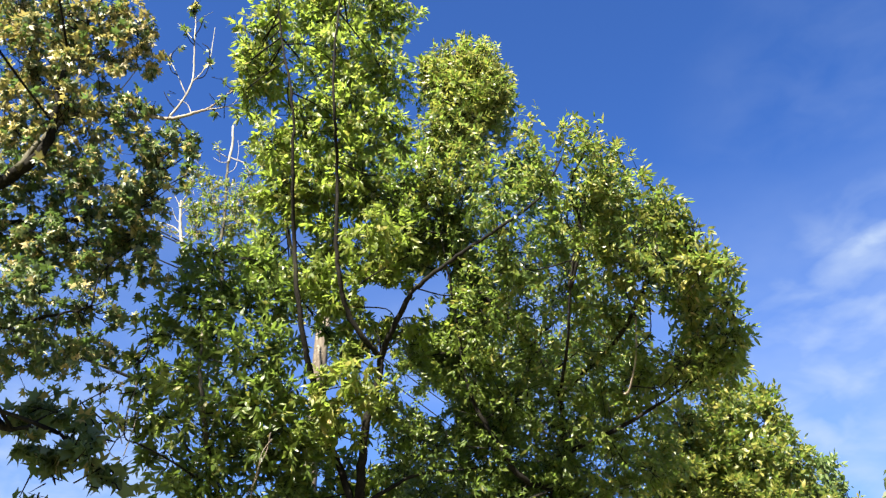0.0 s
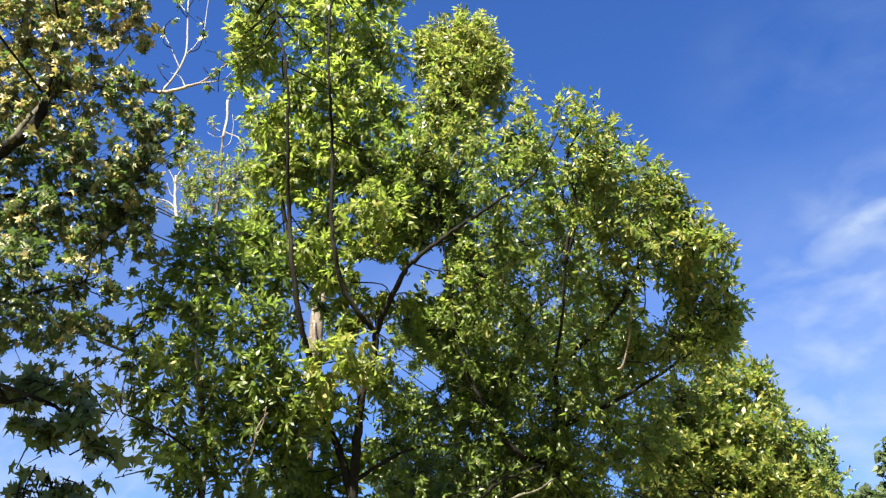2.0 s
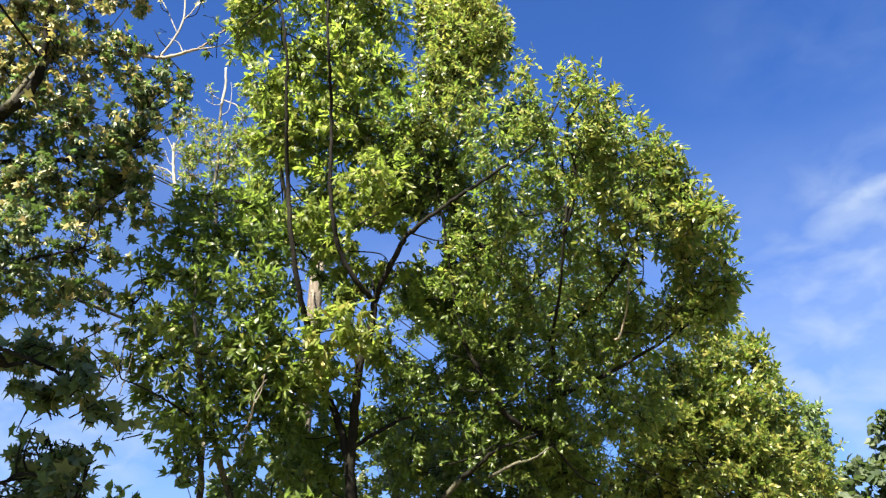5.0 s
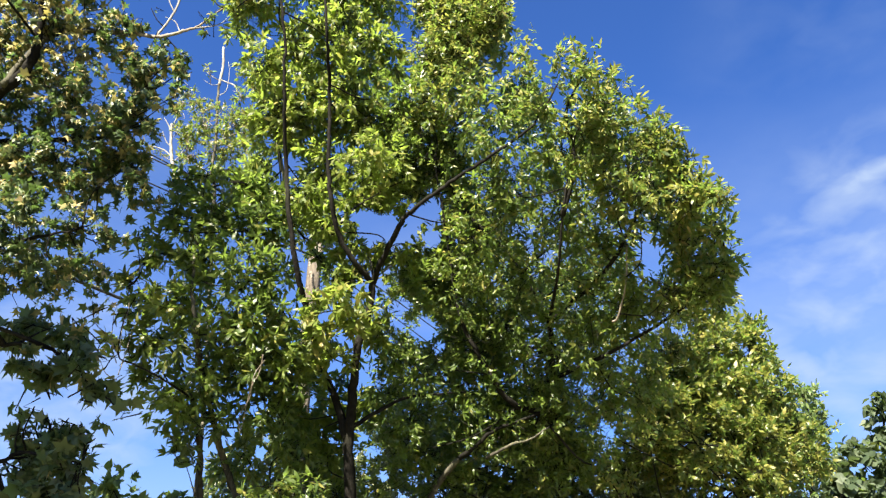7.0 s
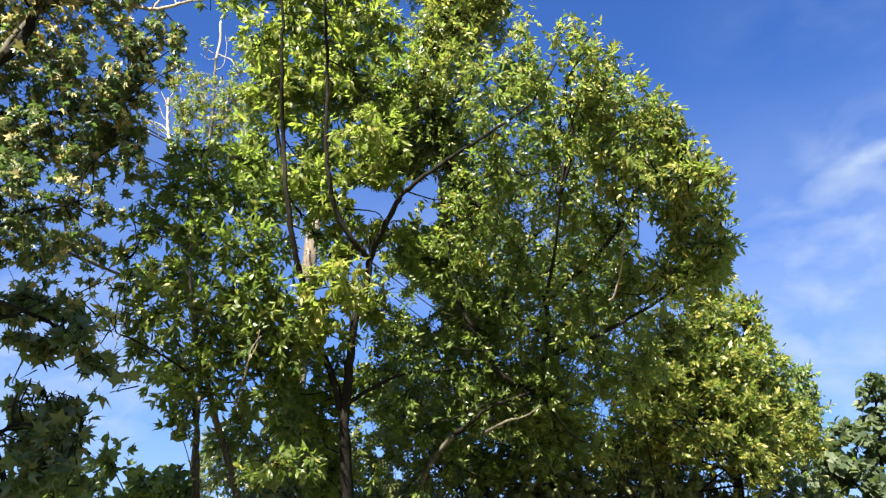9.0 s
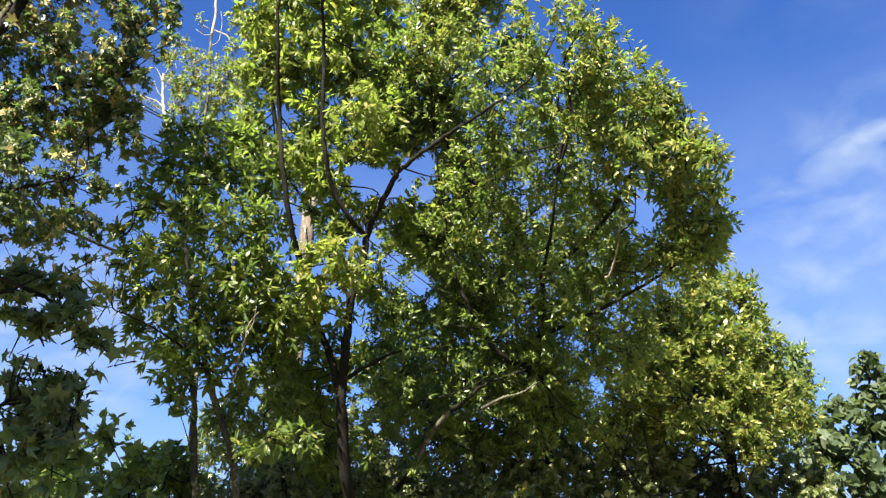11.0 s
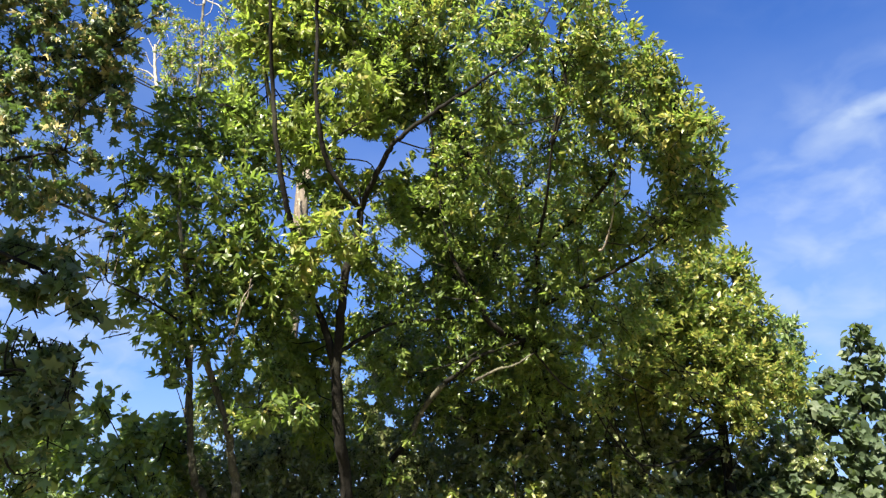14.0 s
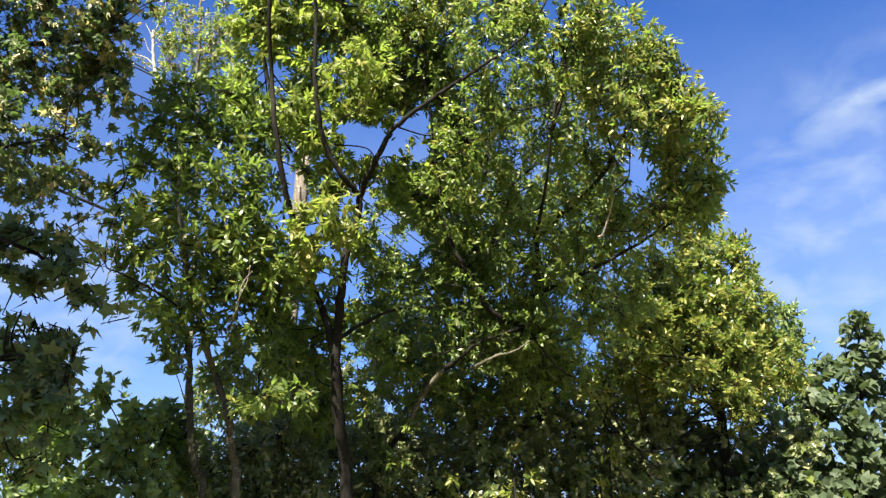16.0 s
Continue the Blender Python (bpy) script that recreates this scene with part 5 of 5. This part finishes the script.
shrub("dark green shrub growing below the yellowing tree", (4.01, 10.89, 0.0),
      [(3.88, 11.51, 3.65, 0.50), (4.47, 11.56, 3.50, 0.50), (5.10, 11.55, 3.75, 0.51), (3.71, 11.47, 2.99, 0.57), (4.36, 11.52, 2.85, 0.61), (5.15, 11.75, 3.04, 0.55), (5.37, 11.11, 3.51, 0.41), (3.64, 10.66, 2.11, 0.74), (4.60, 10.64, 2.12, 0.66)], 127, 0.1, None, MIXED)

shrub("tall thicket of young saplings in the shade behind", (-2.32, 11.64, 0.0), [
    (-3.06, 11.00, 4.06, 0.45), (-2.58, 10.80, 4.51, 0.41), (-2.10, 10.69, 4.73, 0.49), (-1.93, 10.95, 4.14, 0.49), (-2.49, 11.09, 3.84, 0.49), (-1.60, 11.20, 3.55, 0.49), (-3.38, 11.30, 3.39, 0.45), (-2.24, 11.38, 3.18, 0.57), (-1.39, 11.14, 4.19, 0.41), (-2.88, 11.65, 2.58, 0.65), (-1.75, 11.63, 2.58, 0.65)], 131, 0.1, 0.75, shapes=SMALL, mats=[SHADE_LEAF, GREEN], single=80, turned=0.12)
shrub("tall thicket of young saplings in the shade behind", (-0.30, 12.13, 0.0), [
    (-0.84, 11.25, 4.65, 0.47), (-0.34, 11.04, 5.12, 0.42), (0.09, 11.23, 4.65, 0.51), (-0.58, 11.52, 4.03, 0.55), (0.27, 11.54, 3.96, 0.55), (-0.99, 11.73, 3.57, 0.51), (-0.15, 11.79, 3.41, 0.59), (0.62, 11.77, 3.42, 0.59), (-0.64, 12.14, 2.64, 0.76), (0.37, 12.12, 2.64, 0.76)], 133, 0.1, 0.7, shapes=SMALL, mats=[SHADE_LEAF, GREEN], single=80, turned=0.12)
shrub("tall thicket of young saplings in the shade behind", (2.69, 12.60, 0.0), [
    (1.25, 11.73, 4.71, 0.53), (1.96, 11.86, 4.39, 0.53), (2.75, 11.88, 4.32, 0.49), (3.37, 11.80, 4.48, 0.49), (3.91, 12.01, 4.00, 0.53), (1.43, 12.12, 3.83, 0.62), (2.32, 12.18, 3.67, 0.62), (3.20, 12.20, 3.59, 0.62), (4.27, 12.28, 3.35, 0.62), (1.80, 12.55, 2.86, 0.80), (3.04, 12.56, 2.78, 0.80), (4.10, 12.57, 2.71, 0.80)], 137, 0.1, 0.7, shapes=SMALL, mats=[SHADE_LEAF, GREEN], single=80, turned=0.12)

# ---- utility pole and its lines ----
pole = tagged(new("utility_pole"), "weathered wooden utility pole standing behind the trees", "utility pole")
pole.location = (-2.46, 12.90, 0.0)
pb = np.array(pole.location)
top = np.array((-2.46, 12.90, 9.22))
pile = Pile()
pile.add(tube(smooth_line([pb, pb * 0.5 + top * 0.5, top], 8), 0.17, 0.13, 16, 0.012, np.random.default_rng(3)))
part("pole_shaft", pile.mesh("pole_shaft", [POLE_WOOD], pb), pole)


def line_wire(name, label, p0, p1, sag, radius, onward=3.0):
    """A taut cable from p1 through p0 and on, a long way past the trees."""
    p0, p1 = np.array(p0), np.array(p1)
    p0 = p1 + (p0 - p1) * onward
    s = np.linspace(0, 1, 25)[:, None]
    line = p0 * (1 - s) + p1 * s
    line[:, 2] -= sag * 4 * (s[:, 0] * (1 - s[:, 0]))
    pile = Pile()
    pile.add(tube(line, radius, radius, 6))
    ob = new(name, pile.mesh(name, [CABLE]))
    tagged(ob, label, "cable", "overhead lines")


line_wire("overhead_cable", "black overhead cable running to the utility pole", (-7.07, 9.10, 7.29), (-2.52, 13.84, 6.77), 0.05, 0.026)
line_wire("overhead_cable", "black overhead cable running to the utility pole", (-7.09, 8.16, 9.41), (-2.53, 12.74, 9.27), 0.05, 0.012)
line_wire("overhead_cable", "black overhead cable running to the utility pole", (-7.10, 8.05, 9.66), (-2.53, 12.80, 9.12), 0.05, 0.012)
line_wire("overhead_cable", "black overhead cable running to the utility pole", (-7.09, 8.33, 9.02), (-2.53, 12.91, 8.87), 0.05, 0.012)
line_wire("overhead_cable", "black overhead cable leading on from the utility pole", (3.89, 21.26, 7.80), (-2.53, 12.78, 9.17), 0.05, 0.012)
line_wire("overhead_cable", "black overhead cable leading on from the utility pole", (3.89, 21.49, 7.28), (-2.53, 12.91, 8.87), 0.05, 0.012)


# ---- dry vines hanging in the twin-stemmed tree ----
for vine_pts in ([(-1.73, 6.90, 4.39), (-1.76, 6.97, 4.24), (-1.83, 7.02, 4.11), (-1.88, 7.10, 3.94), (-1.92, 7.19, 3.74)], [(-1.71, 6.92, 4.34), (-1.81, 6.98, 4.21), (-1.85, 7.07, 4.01), (-1.94, 7.13, 3.86), (-1.93, 7.21, 3.69)]):
    pile = Pile()
    pile.add(tube(smooth_line(vine_pts, 6), 0.006, 0.003, 6))
    tagged(new("vine", pile.mesh("vine", [PALE])), "dry pale vine hanging among the leaves", "vine", "dry vines")

limbs = []
limbs.append(([(-2.58, 8.26, 3.31), (-2.64, 8.12, 3.52), (-2.69, 7.93, 3.71), (-2.71, 7.78, 3.91)], 0.006, 0.003,
     [(-2.75, 7.88, 3.70, 0.07), (-2.71, 7.79, 3.89, 0.07)], 0.2))
plant("climbing_vine", "climbing vine with large round olive leaves on a thin stem", "vine", (-2.65, 8.22, 3.42), limbs, [BROAD, GREEN], MID, 0.14, 0.2, seed=201, single=60, variants=HEART, spread=1.3, hang=0.9, reach=0.12, trunk_name="stem")
shrub("young shrub with pale yellowing leaves in the shade", (1.21, 9.89, 0.0),
      [(1.03, 9.62, 3.08, 0.09), (1.31, 9.75, 2.76, 0.14), (0.30, 9.77, 2.76, 0.17), (1.00, 9.90, 2.45, 0.28)], 203, 0.1, None, MIXED, [GREEN, TURNED], turned=0.5, single=60)
shrub("young shrub with pale yellowing leaves in the shade", (2.29, 10.08, 0.0),
      [(2.27, 9.80, 3.12, 0.16), (2.15, 9.94, 2.79, 0.14), (2.36, 10.08, 2.47, 0.28)], 205, 0.09, None, SMALL, [GREEN, TURNED], turned=0.6, single=60)
